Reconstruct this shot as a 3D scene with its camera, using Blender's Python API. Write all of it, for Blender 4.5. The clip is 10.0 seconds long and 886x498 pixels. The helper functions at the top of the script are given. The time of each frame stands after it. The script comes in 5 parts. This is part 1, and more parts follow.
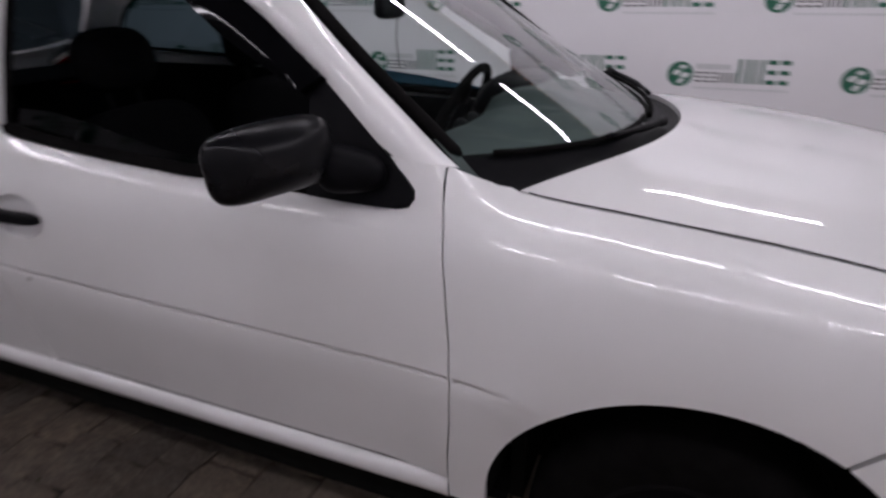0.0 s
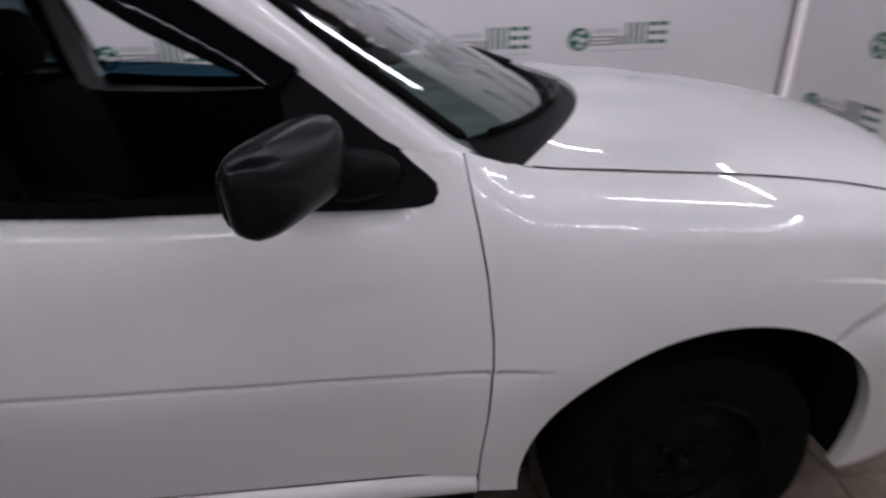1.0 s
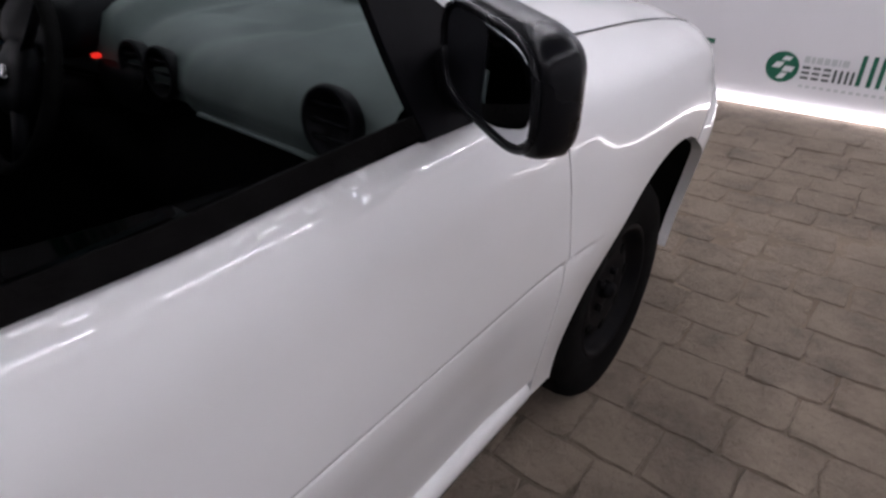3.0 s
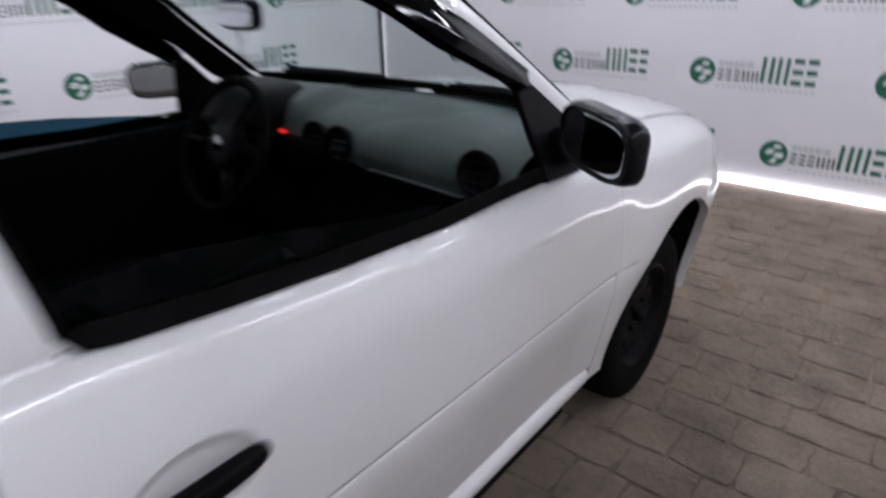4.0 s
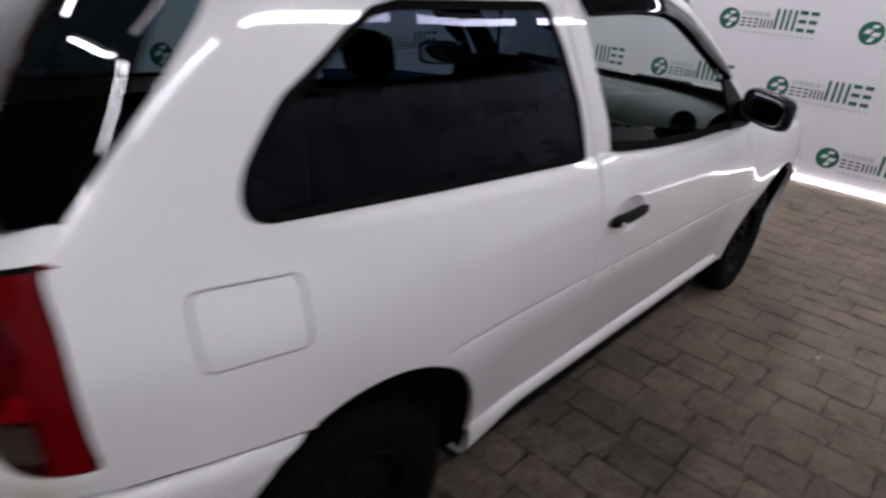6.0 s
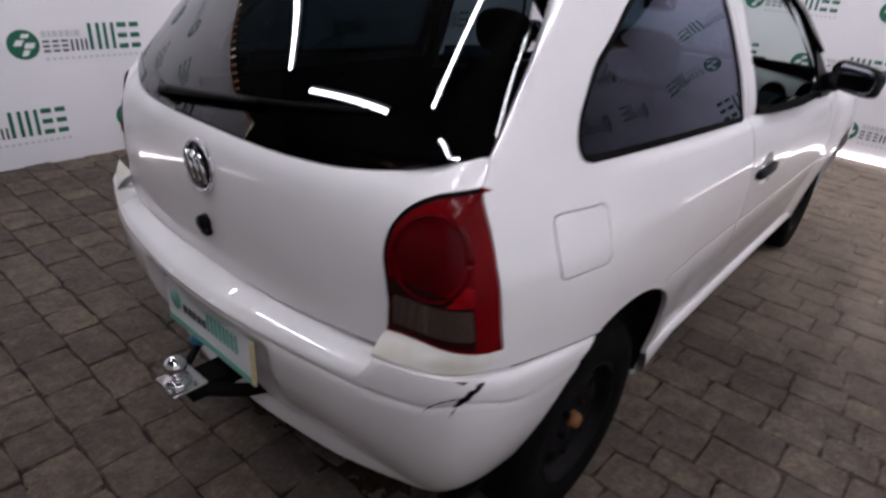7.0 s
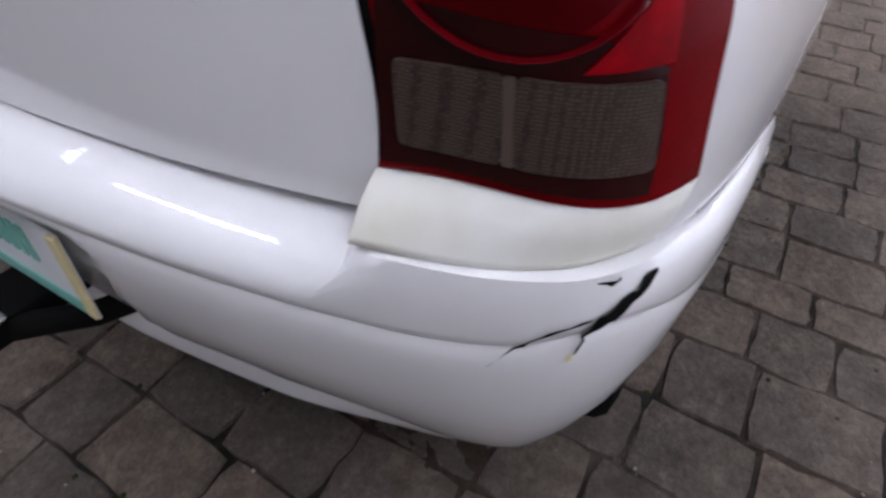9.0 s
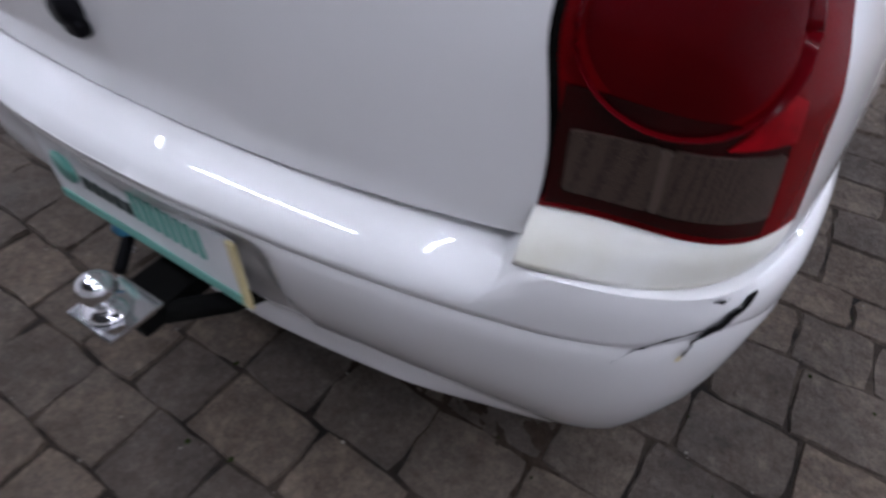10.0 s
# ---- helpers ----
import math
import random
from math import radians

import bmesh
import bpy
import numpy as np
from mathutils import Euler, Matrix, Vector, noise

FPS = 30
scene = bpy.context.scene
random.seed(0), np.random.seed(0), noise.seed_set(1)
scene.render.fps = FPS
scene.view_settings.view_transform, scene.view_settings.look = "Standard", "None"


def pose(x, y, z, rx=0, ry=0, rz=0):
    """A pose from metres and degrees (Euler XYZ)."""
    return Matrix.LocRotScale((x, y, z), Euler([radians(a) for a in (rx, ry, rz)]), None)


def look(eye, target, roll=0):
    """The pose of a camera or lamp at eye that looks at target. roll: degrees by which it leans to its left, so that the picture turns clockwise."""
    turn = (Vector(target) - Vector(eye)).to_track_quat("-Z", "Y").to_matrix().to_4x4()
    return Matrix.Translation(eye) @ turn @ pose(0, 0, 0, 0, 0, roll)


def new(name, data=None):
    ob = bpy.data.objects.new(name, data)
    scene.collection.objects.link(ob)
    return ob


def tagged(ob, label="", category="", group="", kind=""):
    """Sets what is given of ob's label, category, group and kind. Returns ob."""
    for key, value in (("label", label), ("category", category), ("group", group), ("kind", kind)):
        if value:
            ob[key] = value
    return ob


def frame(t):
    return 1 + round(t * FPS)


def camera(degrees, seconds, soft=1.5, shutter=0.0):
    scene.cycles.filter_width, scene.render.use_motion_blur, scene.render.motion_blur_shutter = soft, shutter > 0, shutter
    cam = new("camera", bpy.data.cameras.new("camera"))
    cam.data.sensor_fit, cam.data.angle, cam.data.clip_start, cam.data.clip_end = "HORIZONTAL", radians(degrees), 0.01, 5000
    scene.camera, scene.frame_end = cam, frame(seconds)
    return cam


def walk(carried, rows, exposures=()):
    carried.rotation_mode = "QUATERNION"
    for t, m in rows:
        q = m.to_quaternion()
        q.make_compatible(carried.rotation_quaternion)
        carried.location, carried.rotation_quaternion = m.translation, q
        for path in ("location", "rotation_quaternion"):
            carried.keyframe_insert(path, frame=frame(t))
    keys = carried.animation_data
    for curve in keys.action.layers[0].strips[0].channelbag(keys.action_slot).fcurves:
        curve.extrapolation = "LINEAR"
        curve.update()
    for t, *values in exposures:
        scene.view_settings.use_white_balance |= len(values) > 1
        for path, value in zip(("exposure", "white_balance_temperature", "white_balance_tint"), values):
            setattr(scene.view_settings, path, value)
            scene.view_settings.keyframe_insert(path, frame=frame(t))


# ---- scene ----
cam = camera(72.8, 10.0, soft=2.5, shutter=0.8)
PATH = [
    (0, (1.048, -1.635, 1.276), (0.353, 0.057, 0.467), -0.6),
    (0.5, (0.78, -1.621, 1.262), (0.49, 0.165, 0.41), -1.0),
    (0.8, (0.631, -1.632, 1.271), (0.606, 0.166, 0.395), -1.6),
    (1, (0.575, -1.632, 1.27), (0.718, 0.161, 0.395), -1.7),
    (1.2, (0.497, -1.595, 1.251), (0.837, 0.172, 0.378), -2.0),
    (1.5, (0.374, -1.451, 1.223), (1.002, 0.224, 0.328), -2.0),
    (2, (0.178, -1.335, 1.22), (1.212, 0.093, 0.277), -2.5),
    (2.2, (0.105, -1.282, 1.208), (1.246, 0.014, 0.199), -2.3),
    (2.5, (0.019, -1.234, 1.192), (1.262, -0.08, 0.131), -2.9),
    (2.7, (-0.002, -1.186, 1.172), (1.267, -0.085, 0.087), -3.0),
    (3.8, (-0.392, -1.254, 1.27), (1.002, -0.141, 0.365), -1.6),
    (4, (-0.54, -1.324, 1.293), (0.851, -0.15, 0.463), -1.1),
    (4.5, (-0.875, -1.477, 1.338), (0.516, -0.238, 0.609), 0.7),
    (4.8, (-1.13, -1.555, 1.34), (0.255, -0.31, 0.611), 1.3),
    (5, (-1.3, -1.595, 1.352), (0.071, -0.35, 0.597), 2.1),
    (5.2, (-1.424, -1.618, 1.377), (-0.063, -0.384, 0.586), 2.9),
    (6.3, (-2.099, -1.422, 1.394), (-0.749, -0.219, 0.54), 4.9),
    (6.5, (-2.257, -1.377, 1.387), (-0.893, -0.19, 0.531), 5.2),
    (6.8, (-2.436, -1.286, 1.393), (-1.055, -0.141, 0.508), 5.0),
    (7, (-2.486, -1.226, 1.367), (-1.103, -0.093, 0.471), 4.7),
    (7.5, (-2.483, -1.038, 1.237), (-1.077, -0.037, 0.226), 3.7),
    (8, (-2.389, -0.948, 1.137), (-1.02, -0.082, -0.035), 1.6),
    (8.5, (-2.129, -0.851, 1.02), (-0.828, -0.075, -0.286), 1.3),
    (9, (-2.101, -0.777, 0.978), (-0.841, -0.08, -0.411), 2.6),
    (9.5, (-2.128, -0.749, 1.005), (-0.922, -0.062, -0.434), 3.2),
    (10, (-2.204, -0.713, 1.07), (-1.012, 0.014, -0.363), 2.4),
]
walk(cam, [(t, look(e, g, r)) for t, e, g, r in PATH], exposures=[(0.0, -0.28, 6450, 13), (1.0, -0.29, 6350, 12), (2.0, -0.03, 6300, 11), (2.5, 0.15, 6400, 10.5), (4.0, 0.24, 6100, 7), (4.5, 0.02, 6100, 7), (5.0, -0.05, 6150, 8), (6.5, 0.18, 6400, 10.5), (7.0, 0.32, 6350, 11), (7.5, 0.58, 6250, 10.8), (8.0, 0.78, 6100, 9.5), (8.5, 1.02, 6000, 9), (9.5, 0.93, 5800, 8), (10.0, 0.83, 5750, 7.5)])

# ---------------- world and light ----------------
world = bpy.data.worlds.new("world")
scene.world = world
world.use_nodes = True
world.node_tree.nodes["Background"].inputs[0].default_value = (0.02, 0.02, 0.022, 1)
world.node_tree.nodes["Background"].inputs[1].default_value = 1.0

# ---------------- materials ----------------
def mat(name, base=(0.8, 0.8, 0.8), rough=0.5, metal=0.0, coat=0.0, spec=0.5):
    m = bpy.data.materials.new(name)
    m.use_nodes = True
    b = m.node_tree.nodes["Principled BSDF"]
    b.inputs["Base Color"].default_value = (*base, 1)
    b.inputs["Roughness"].default_value = rough
    b.inputs["Metallic"].default_value = metal
    b.inputs["Coat Weight"].default_value = coat
    b.inputs["Coat Roughness"].default_value = 0.03
    b.inputs["Specular IOR Level"].default_value = spec
    return m


def vary(m, c1, c2, scale=6.0, detail=6.0, rough=None, bump=0.0, bump_scale=60.0, island=0.0, obj=0.0):
    """Noise between two colours, optional roughness range and fine bump."""
    nt = m.node_tree
    N, L = nt.nodes, nt.links
    b = N["Principled BSDF"]
    tc = N.new("ShaderNodeTexCoord")
    n1 = N.new("ShaderNodeTexNoise")
    n1.inputs["Scale"].default_value, n1.inputs["Detail"].default_value = scale, detail
    L.new(tc.outputs["Object"], n1.inputs["Vector"])
    ramp = N.new("ShaderNodeValToRGB")
    ramp.color_ramp.elements[0].position, ramp.color_ramp.elements[1].position = 0.3, 0.7
    ramp.color_ramp.elements[0].color, ramp.color_ramp.elements[1].color = (*c1, 1), (*c2, 1)
    L.new(n1.outputs["Fac"], ramp.inputs["Fac"])
    out = ramp.outputs["Color"]
    if island or obj:
        src = N.new("ShaderNodeNewGeometry").outputs["Random Per Island"] if island else N.new("ShaderNodeObjectInfo").outputs["Random"]
        amount = island or obj
        mr = N.new("ShaderNodeMapRange")
        mr.inputs["To Min"].default_value, mr.inputs["To Max"].default_value = 1 - amount, 1 + amount
        L.new(src, mr.inputs["Value"])
        hsv = N.new("ShaderNodeHueSaturation")
        L.new(mr.outputs["Result"], hsv.inputs["Value"])
        L.new(out, hsv.inputs["Color"])
        out = hsv.outputs["Color"]
    L.new(out, b.inputs["Base Color"])
    if rough:
        mr = N.new("ShaderNodeMapRange")
        mr.inputs["To Min"].default_value, mr.inputs["To Max"].default_value = rough
        L.new(n1.outputs["Fac"], mr.inputs["Value"])
        L.new(mr.outputs["Result"], b.inputs["Roughness"])
    if bump:
        n2 = N.new("ShaderNodeTexNoise")
        n2.inputs["Scale"].default_value, n2.inputs["Detail"].default_value = bump_scale, 8
        L.new(tc.outputs["Object"], n2.inputs["Vector"])
        bp = N.new("ShaderNodeBump")
        bp.inputs["Strength"].default_value, bp.inputs["Distance"].default_value = bump, 0.01
        L.new(n2.outputs["Fac"], bp.inputs["Height"])
        L.new(bp.outputs["Normal"], b.inputs["Normal"])
    return m


def emit(name, colour, strength):
    m = bpy.data.materials.new(name)
    m.use_nodes = True
    nt = m.node_tree
    nt.nodes.clear()
    e = nt.nodes.new("ShaderNodeEmission")
    e.inputs[0].default_value, e.inputs[1].default_value = (*colour, 1), strength
    o = nt.nodes.new("ShaderNodeOutputMaterial")
    nt.links.new(e.outputs[0], o.inputs[0])
    return m


def glass(name, tint, ior=1.5, rough=0.0, sheen=(1.0, 1.0, 1.0)):
    """Thin glass: tinted see-through with a mirror gloss that grows towards grazing angles, alike from both sides."""
    m = bpy.data.materials.new(name)
    m.use_nodes = True
    nt = m.node_tree
    nt.nodes.clear()
    N, L = nt.nodes, nt.links
    tr, gl, lw, mx, o, pw, mr = (N.new("ShaderNode" + k) for k in ("BsdfTransparent", "BsdfGlossy", "LayerWeight", "MixShader", "OutputMaterial", "Math", "MapRange"))
    tr.inputs[0].default_value = (*tint, 1)
    gl.inputs["Roughness"].default_value = rough
    gl.inputs["Color"].default_value = (*sheen, 1)
    lw.inputs["Blend"].default_value = 0.5
    pw.operation, pw.inputs[1].default_value = "POWER", 5.0
    f0 = ((ior - 1) / (ior + 1)) ** 2
    mr.inputs["To Min"].default_value, mr.inputs["To Max"].default_value = f0 * 1.6, 1.0
    L.new(lw.outputs["Facing"], pw.inputs[0]), L.new(pw.outputs[0], mr.inputs["Value"]), L.new(mr.outputs["Result"], mx.inputs[0])
    L.new(tr.outputs[0], mx.inputs[1]), L.new(gl.outputs[0], mx.inputs[2]), L.new(mx.outputs[0], o.inputs[0])
    return m


PAINT = vary(mat("white car paint", coat=1.0, rough=0.35), (0.725, 0.715, 0.705), (0.80, 0.79, 0.785), 2.2, 8, rough=(0.28, 0.42))
TRIM_CREAM = vary(mat("yellowed primer white", rough=0.45), (0.62, 0.60, 0.50), (0.74, 0.73, 0.69), 14, 6, rough=(0.35, 0.6))
MIRROR_CASE = vary(mat("smooth black plastic", rough=0.25, spec=0.16), (0.003, 0.003, 0.004), (0.006, 0.006, 0.007), 9, 4, rough=(0.22, 0.34))
BLACK_PLASTIC = vary(mat("black grained plastic", rough=0.45, spec=0.07), (0.0022, 0.0022, 0.0030), (0.0055, 0.0053, 0.0065), 20, 4, bump=0.15, bump_scale=500)
BLACK_GLOSS = vary(mat("glossy black acrylic", rough=0.05, spec=0.12), (0.0015, 0.0015, 0.002), (0.005, 0.005, 0.006), 4)
RUBBER = vary(mat("black rubber", rough=0.85, spec=0.05), (0.0025, 0.0022, 0.0022), (0.006, 0.0055, 0.0055), 25, 6, bump=0.3, bump_scale=200)
RIM_PAINT = vary(mat("dusty black steel", rough=0.6, spec=0.08), (0.002, 0.002, 0.003), (0.007, 0.006, 0.006), 18, 6)
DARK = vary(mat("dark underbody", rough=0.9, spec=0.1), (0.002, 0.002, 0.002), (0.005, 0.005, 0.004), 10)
CHROME = vary(mat("chrome", rough=0.08, metal=1.0), (0.75, 0.75, 0.76), (0.85, 0.85, 0.86), 30, rough=(0.05, 0.15))
DASH = vary(mat("grey green dashboard plastic", rough=0.55, spec=0.25), (0.050, 0.063, 0.061), (0.080, 0.098, 0.094), 8, bump=0.12, bump_scale=600)
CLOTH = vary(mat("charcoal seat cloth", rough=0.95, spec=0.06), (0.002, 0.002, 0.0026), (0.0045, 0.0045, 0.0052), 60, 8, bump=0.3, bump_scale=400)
GLASS_CLEAR = glass("clear glass", (0.80, 0.88, 0.86))
GLASS_TINT = glass("tinted film glass", (0.10, 0.15, 0.17))
GLASS_SIDE = glass("side film glass", (0.065, 0.098, 0.13), 1.14, sheen=(0.76, 0.78, 1.0))
GLASS_LOW = glass("wound-down glass", (0.03, 0.045, 0.055), 1.10)
GLASS_BLUE = glass("blue film glass", (0.030, 0.085, 0.125), 1.2)
GLASS_DARK = glass("dark film glass", (0.045, 0.065, 0.078), 1.5)
GLASS_MIRROR = mat("mirror glass", (0.75, 0.77, 0.8), 0.02, 1.0)
LAMP_WINE = vary(mat("wine red lens", rough=0.24, coat=0.06, spec=0.06), (0.052, 0.0004, 0.0016), (0.088, 0.0006, 0.003), 10)
LAMP_DEEP = vary(mat("deep red lens", rough=0.2, coat=0.2, spec=0.25), (0.012, 0.0003, 0.0008), (0.026, 0.0004, 0.0011), 12)
SMOKED = mat("smoked honeycomb lens", rough=0.3, spec=0.3)
nt = SMOKED.node_tree
cells, cramp, tco, cbump = (nt.nodes.new("ShaderNode" + k) for k in ("TexVoronoi", "ValToRGB", "TexCoord", "Bump"))
cells.feature, cells.inputs["Scale"].default_value, cells.inputs["Randomness"].default_value = "DISTANCE_TO_EDGE", 400, 0.35
cramp.color_ramp.elements[0].position, cramp.color_ramp.elements[1].position = 0.02, 0.30
cramp.color_ramp.elements[0].color, cramp.color_ramp.elements[1].color = (0.022, 0.014, 0.011, 1), (0.090, 0.063, 0.049, 1)
cbump.inputs["Strength"].default_value, cbump.inputs["Distance"].default_value = 0.25, 0.001
nt.links.new(tco.outputs["Object"], cells.inputs["Vector"])
nt.links.new(cells.outputs["Distance"], cramp.inputs["Fac"])
nt.links.new(cells.outputs["Distance"], cbump.inputs["Height"])
nt.links.new(cramp.outputs["Color"], nt.nodes["Principled BSDF"].inputs["Base Color"])
nt.links.new(cbump.outputs["Normal"], nt.nodes["Principled BSDF"].inputs["Normal"])
CREAM_RIB = mat("cream plastic rib", (0.080, 0.058, 0.044), 0.45)
STRING_ORANGE = emit("small orange light", (1.0, 0.42, 0.20), 0.7)
STRING_WHITE = emit("small white light", (1.0, 0.80, 0.62), 1.8)
SCUFF_GREY = vary(mat("grey scuff", rough=0.7), (0.30, 0.28, 0.27), (0.5, 0.48, 0.46), 200)
STICK = vary(mat("pale wood strip", rough=0.6), (0.62, 0.52, 0.26), (0.72, 0.63, 0.36), 40)
TEAL = mat("pale teal print", (0.16, 0.40, 0.33), 0.45)
PLATE_WHITE = vary(mat("white plastic plate", rough=0.35), (0.66, 0.67, 0.67), (0.74, 0.75, 0.75), 20)
BLUE = mat("blue plastic cap", (0.05, 0.28, 0.50), 0.35)
RED_LED = emit("red indicator", (1.0, 0.03, 0.02), 0.7)
MOSS = vary(mat("dark green moss", rough=0.95, spec=0.1), (0.014, 0.022, 0.006), (0.040, 0.052, 0.014), 60)
EARTH_SHADE = vary(mat("dark brown soil and tail shade", rough=0.95, spec=0.1), (0.024, 0.017, 0.012), (0.068, 0.049, 0.036), 40, 8, bump=0.6, bump_scale=120)
DUST = vary(mat("tan dust", rough=0.95, spec=0.1), (0.17, 0.128, 0.094), (0.32, 0.253, 0.192), 5, 9, bump=0.4, bump_scale=90)
PEBBLE = vary(mat("pale gravel", rough=0.85), (0.12, 0.10, 0.085), (0.42, 0.38, 0.33), 30)
LAMP_RED = vary(mat("red lamp plastic", rough=0.26, coat=0.08, spec=0.06), (0.095, 0.0005, 0.0018), (0.150, 0.0008, 0.0032), 8)
LAMP_FACET = vary(mat("bright red reflector", rough=0.35, coat=0.06, spec=0.06), (0.15, 0.0008, 0.003), (0.27, 0.0015, 0.006), 60)
WALL_WHITE = vary(mat("white printed banner", rough=0.42), (0.74, 0.73, 0.755), (0.80, 0.79, 0.81), 1.3, 5, rough=(0.35, 0.5), bump=0.08, bump_scale=3.0)
UNSEEN_WALL = vary(mat("grey wall", rough=0.8), (0.30, 0.295, 0.29), (0.38, 0.375, 0.37), 1.5, 6)
GREEN = mat("dark green print", (0.008, 0.115, 0.065), 0.45)
INK = mat("dark grey print", (0.035, 0.05, 0.045), 0.45)
PALE_INK = mat("pale grey print", (0.55, 0.57, 0.57), 0.45)
PRINT_WHITE = mat("white print", (0.78, 0.78, 0.79), 0.42)
CEIL_DARK = vary(mat("dark ceiling sheet", rough=0.9), (0.010, 0.010, 0.011), (0.02, 0.02, 0.02), 2)
RUST_BRIGHT = vary(mat("rusty orange hub", rough=0.7), (0.12, 0.045, 0.012), (0.27, 0.11, 0.035), 60, 6)
LED_LIGHT = emit("white strip light", (1.0, 0.90, 0.94), 7.0)
LED_DIM = emit("dim strip light", (1.0, 0.86, 0.91), 2.2)
TUBE_LIGHT = emit("fluorescent tube", (1.0, 0.96, 1.04), 56.0)


def stone(name, random_from):
    """Worn granite: speckle, blotches, a shade of its own for each block, and tan dust that thickens towards the bay's
    front, its colour carrying part of the light there.
    """
    m = mat(name, rough=0.8, spec=0.3)
    nt = m.node_tree
    N, L = nt.nodes, nt.links
    b = N["Principled BSDF"]
    g = N.new("ShaderNodeNewGeometry")
    def noise(scale, detail, rough=0.5):
        n = N.new("ShaderNodeTexNoise")
        n.inputs["Scale"].default_value, n.inputs["Detail"].default_value, n.inputs["Roughness"].default_value = scale, detail, rough
        L.new(g.outputs["Position"], n.inputs["Vector"])
        return n.outputs["Fac"]
    def ramp(fac, *stops):
        r = N.new("ShaderNodeValToRGB")
        e = r.color_ramp.elements
        e[0].position, e[0].color = stops[0][0], (*stops[0][1], 1)
        e[1].position, e[1].color = stops[-1][0], (*stops[-1][1], 1)
        for p, c in stops[1:-1]:
            e.new(p).color = (*c, 1)
        L.new(fac, r.inputs["Fac"])
        return r.outputs["Color"]
    def mix(kind, fac, a, c):
        x = N.new("ShaderNodeMix")
        x.data_type, x.blend_type = "RGBA", kind
        if isinstance(fac, float):
            x.inputs[0].default_value = fac
        else:
            L.new(fac, x.inputs[0])
        L.new(a, x.inputs[6])
        if isinstance(c, tuple):
            x.inputs[7].default_value = (*c, 1)
        else:
            L.new(c, x.inputs[7])
        return x.outputs[2]
    body = ramp(noise(14, 9, 0.7), (0.28, (0.056, 0.044, 0.036)), (0.5, (0.124, 0.101, 0.083)), (0.75, (0.228, 0.190, 0.156)))
    cool = ramp(noise(11, 6, 0.6), (0.35, (0.052, 0.051, 0.050)), (0.7, (0.140, 0.136, 0.130)))
    body = mix("MIX", ramp(noise(7.3, 5, 0.6), (0.45, (0, 0, 0)), (0.62, (0.32, 0.32, 0.32))), body, cool)
    body = mix("MIX", ramp(noise(19, 4, 0.6), (0.58, (0, 0, 0)), (0.72, (0.5, 0.5, 0.5))), body, (0.110, 0.074, 0.060))
    body = mix("MULTIPLY", 0.22, body, ramp(noise(160, 3), (0.35, (0.25, 0.25, 0.25)), (0.62, (1.4, 1.37, 1.34))))
    body = mix("MULTIPLY", 0.75, body, ramp(noise(52, 8, 0.75), (0.30, (0.42, 0.41, 0.40)), (0.5, (0.98, 0.97, 0.96)), (0.70, (1.55, 1.53, 1.50))))
    tone = ramp(g.outputs["Random Per Island"] if random_from == "island" else N.new("ShaderNodeObjectInfo").outputs["Random"], (0.0, (0.72, 0.72, 0.74)), (0.5, (1.0, 0.98, 0.95)), (1.0, (1.30, 1.22, 1.12)))
    body = mix("MULTIPLY", 1.0, body, tone)
    body = mix("MULTIPLY", 0.8, body, ramp(noise(2.3, 4), (0.3, (0.62, 0.62, 0.62)), (0.7, (1.2, 1.2, 1.18))))
    if random_from == "soil":
        body = ramp(noise(7, 10, 0.6), (0.40, (0.012, 0.009, 0.007)), (0.50, (0.042, 0.030, 0.021)), (0.58, (0.075, 0.056, 0.041)))
    # dust, with part of the strip light's brightening at the front painted in
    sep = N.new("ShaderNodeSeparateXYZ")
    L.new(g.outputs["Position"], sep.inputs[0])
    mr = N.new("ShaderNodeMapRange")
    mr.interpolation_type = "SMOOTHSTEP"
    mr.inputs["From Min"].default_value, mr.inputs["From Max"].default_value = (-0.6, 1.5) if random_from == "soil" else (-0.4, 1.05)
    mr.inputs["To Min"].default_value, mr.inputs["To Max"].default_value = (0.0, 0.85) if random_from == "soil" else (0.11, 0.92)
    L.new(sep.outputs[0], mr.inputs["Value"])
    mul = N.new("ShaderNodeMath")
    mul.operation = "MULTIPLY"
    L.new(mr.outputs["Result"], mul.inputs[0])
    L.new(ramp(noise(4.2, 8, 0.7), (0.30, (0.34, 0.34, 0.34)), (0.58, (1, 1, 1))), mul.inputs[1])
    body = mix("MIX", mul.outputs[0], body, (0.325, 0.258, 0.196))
    L.new(body, b.inputs["Base Color"])
    bp = N.new("ShaderNodeBump")
    bp.inputs["Strength"].default_value, bp.inputs["Distance"].default_value = 1.0, 0.024
    L.new(noise(32, 9, 0.70), bp.inputs["Height"])
    L.new(bp.outputs["Normal"], b.inputs["Normal"])
    return m


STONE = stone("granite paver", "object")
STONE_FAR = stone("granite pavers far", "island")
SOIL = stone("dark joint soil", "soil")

# ---------------- mesh helpers ----------------
from mathutils.geometry import delaunay_2d_cdt


def part(name, bm, material, parent=None, label="", smooth=True):
    me = bpy.data.meshes.new(name)
    bm.to_mesh(me)
    bm.free()
    for m in material if isinstance(material, (list, tuple)) else (material,):
        me.materials.append(m)
    if smooth:
        me.polygons.foreach_set("use_smooth", [True] * len(me.polygons))
    ob = new(name, me)
    ob.parent = parent
    if label:
        ob["label"] = label
    return ob


def sharp(ob, deg=35):
    ob.data.set_sharp_from_angle(angle=radians(deg))
    return ob


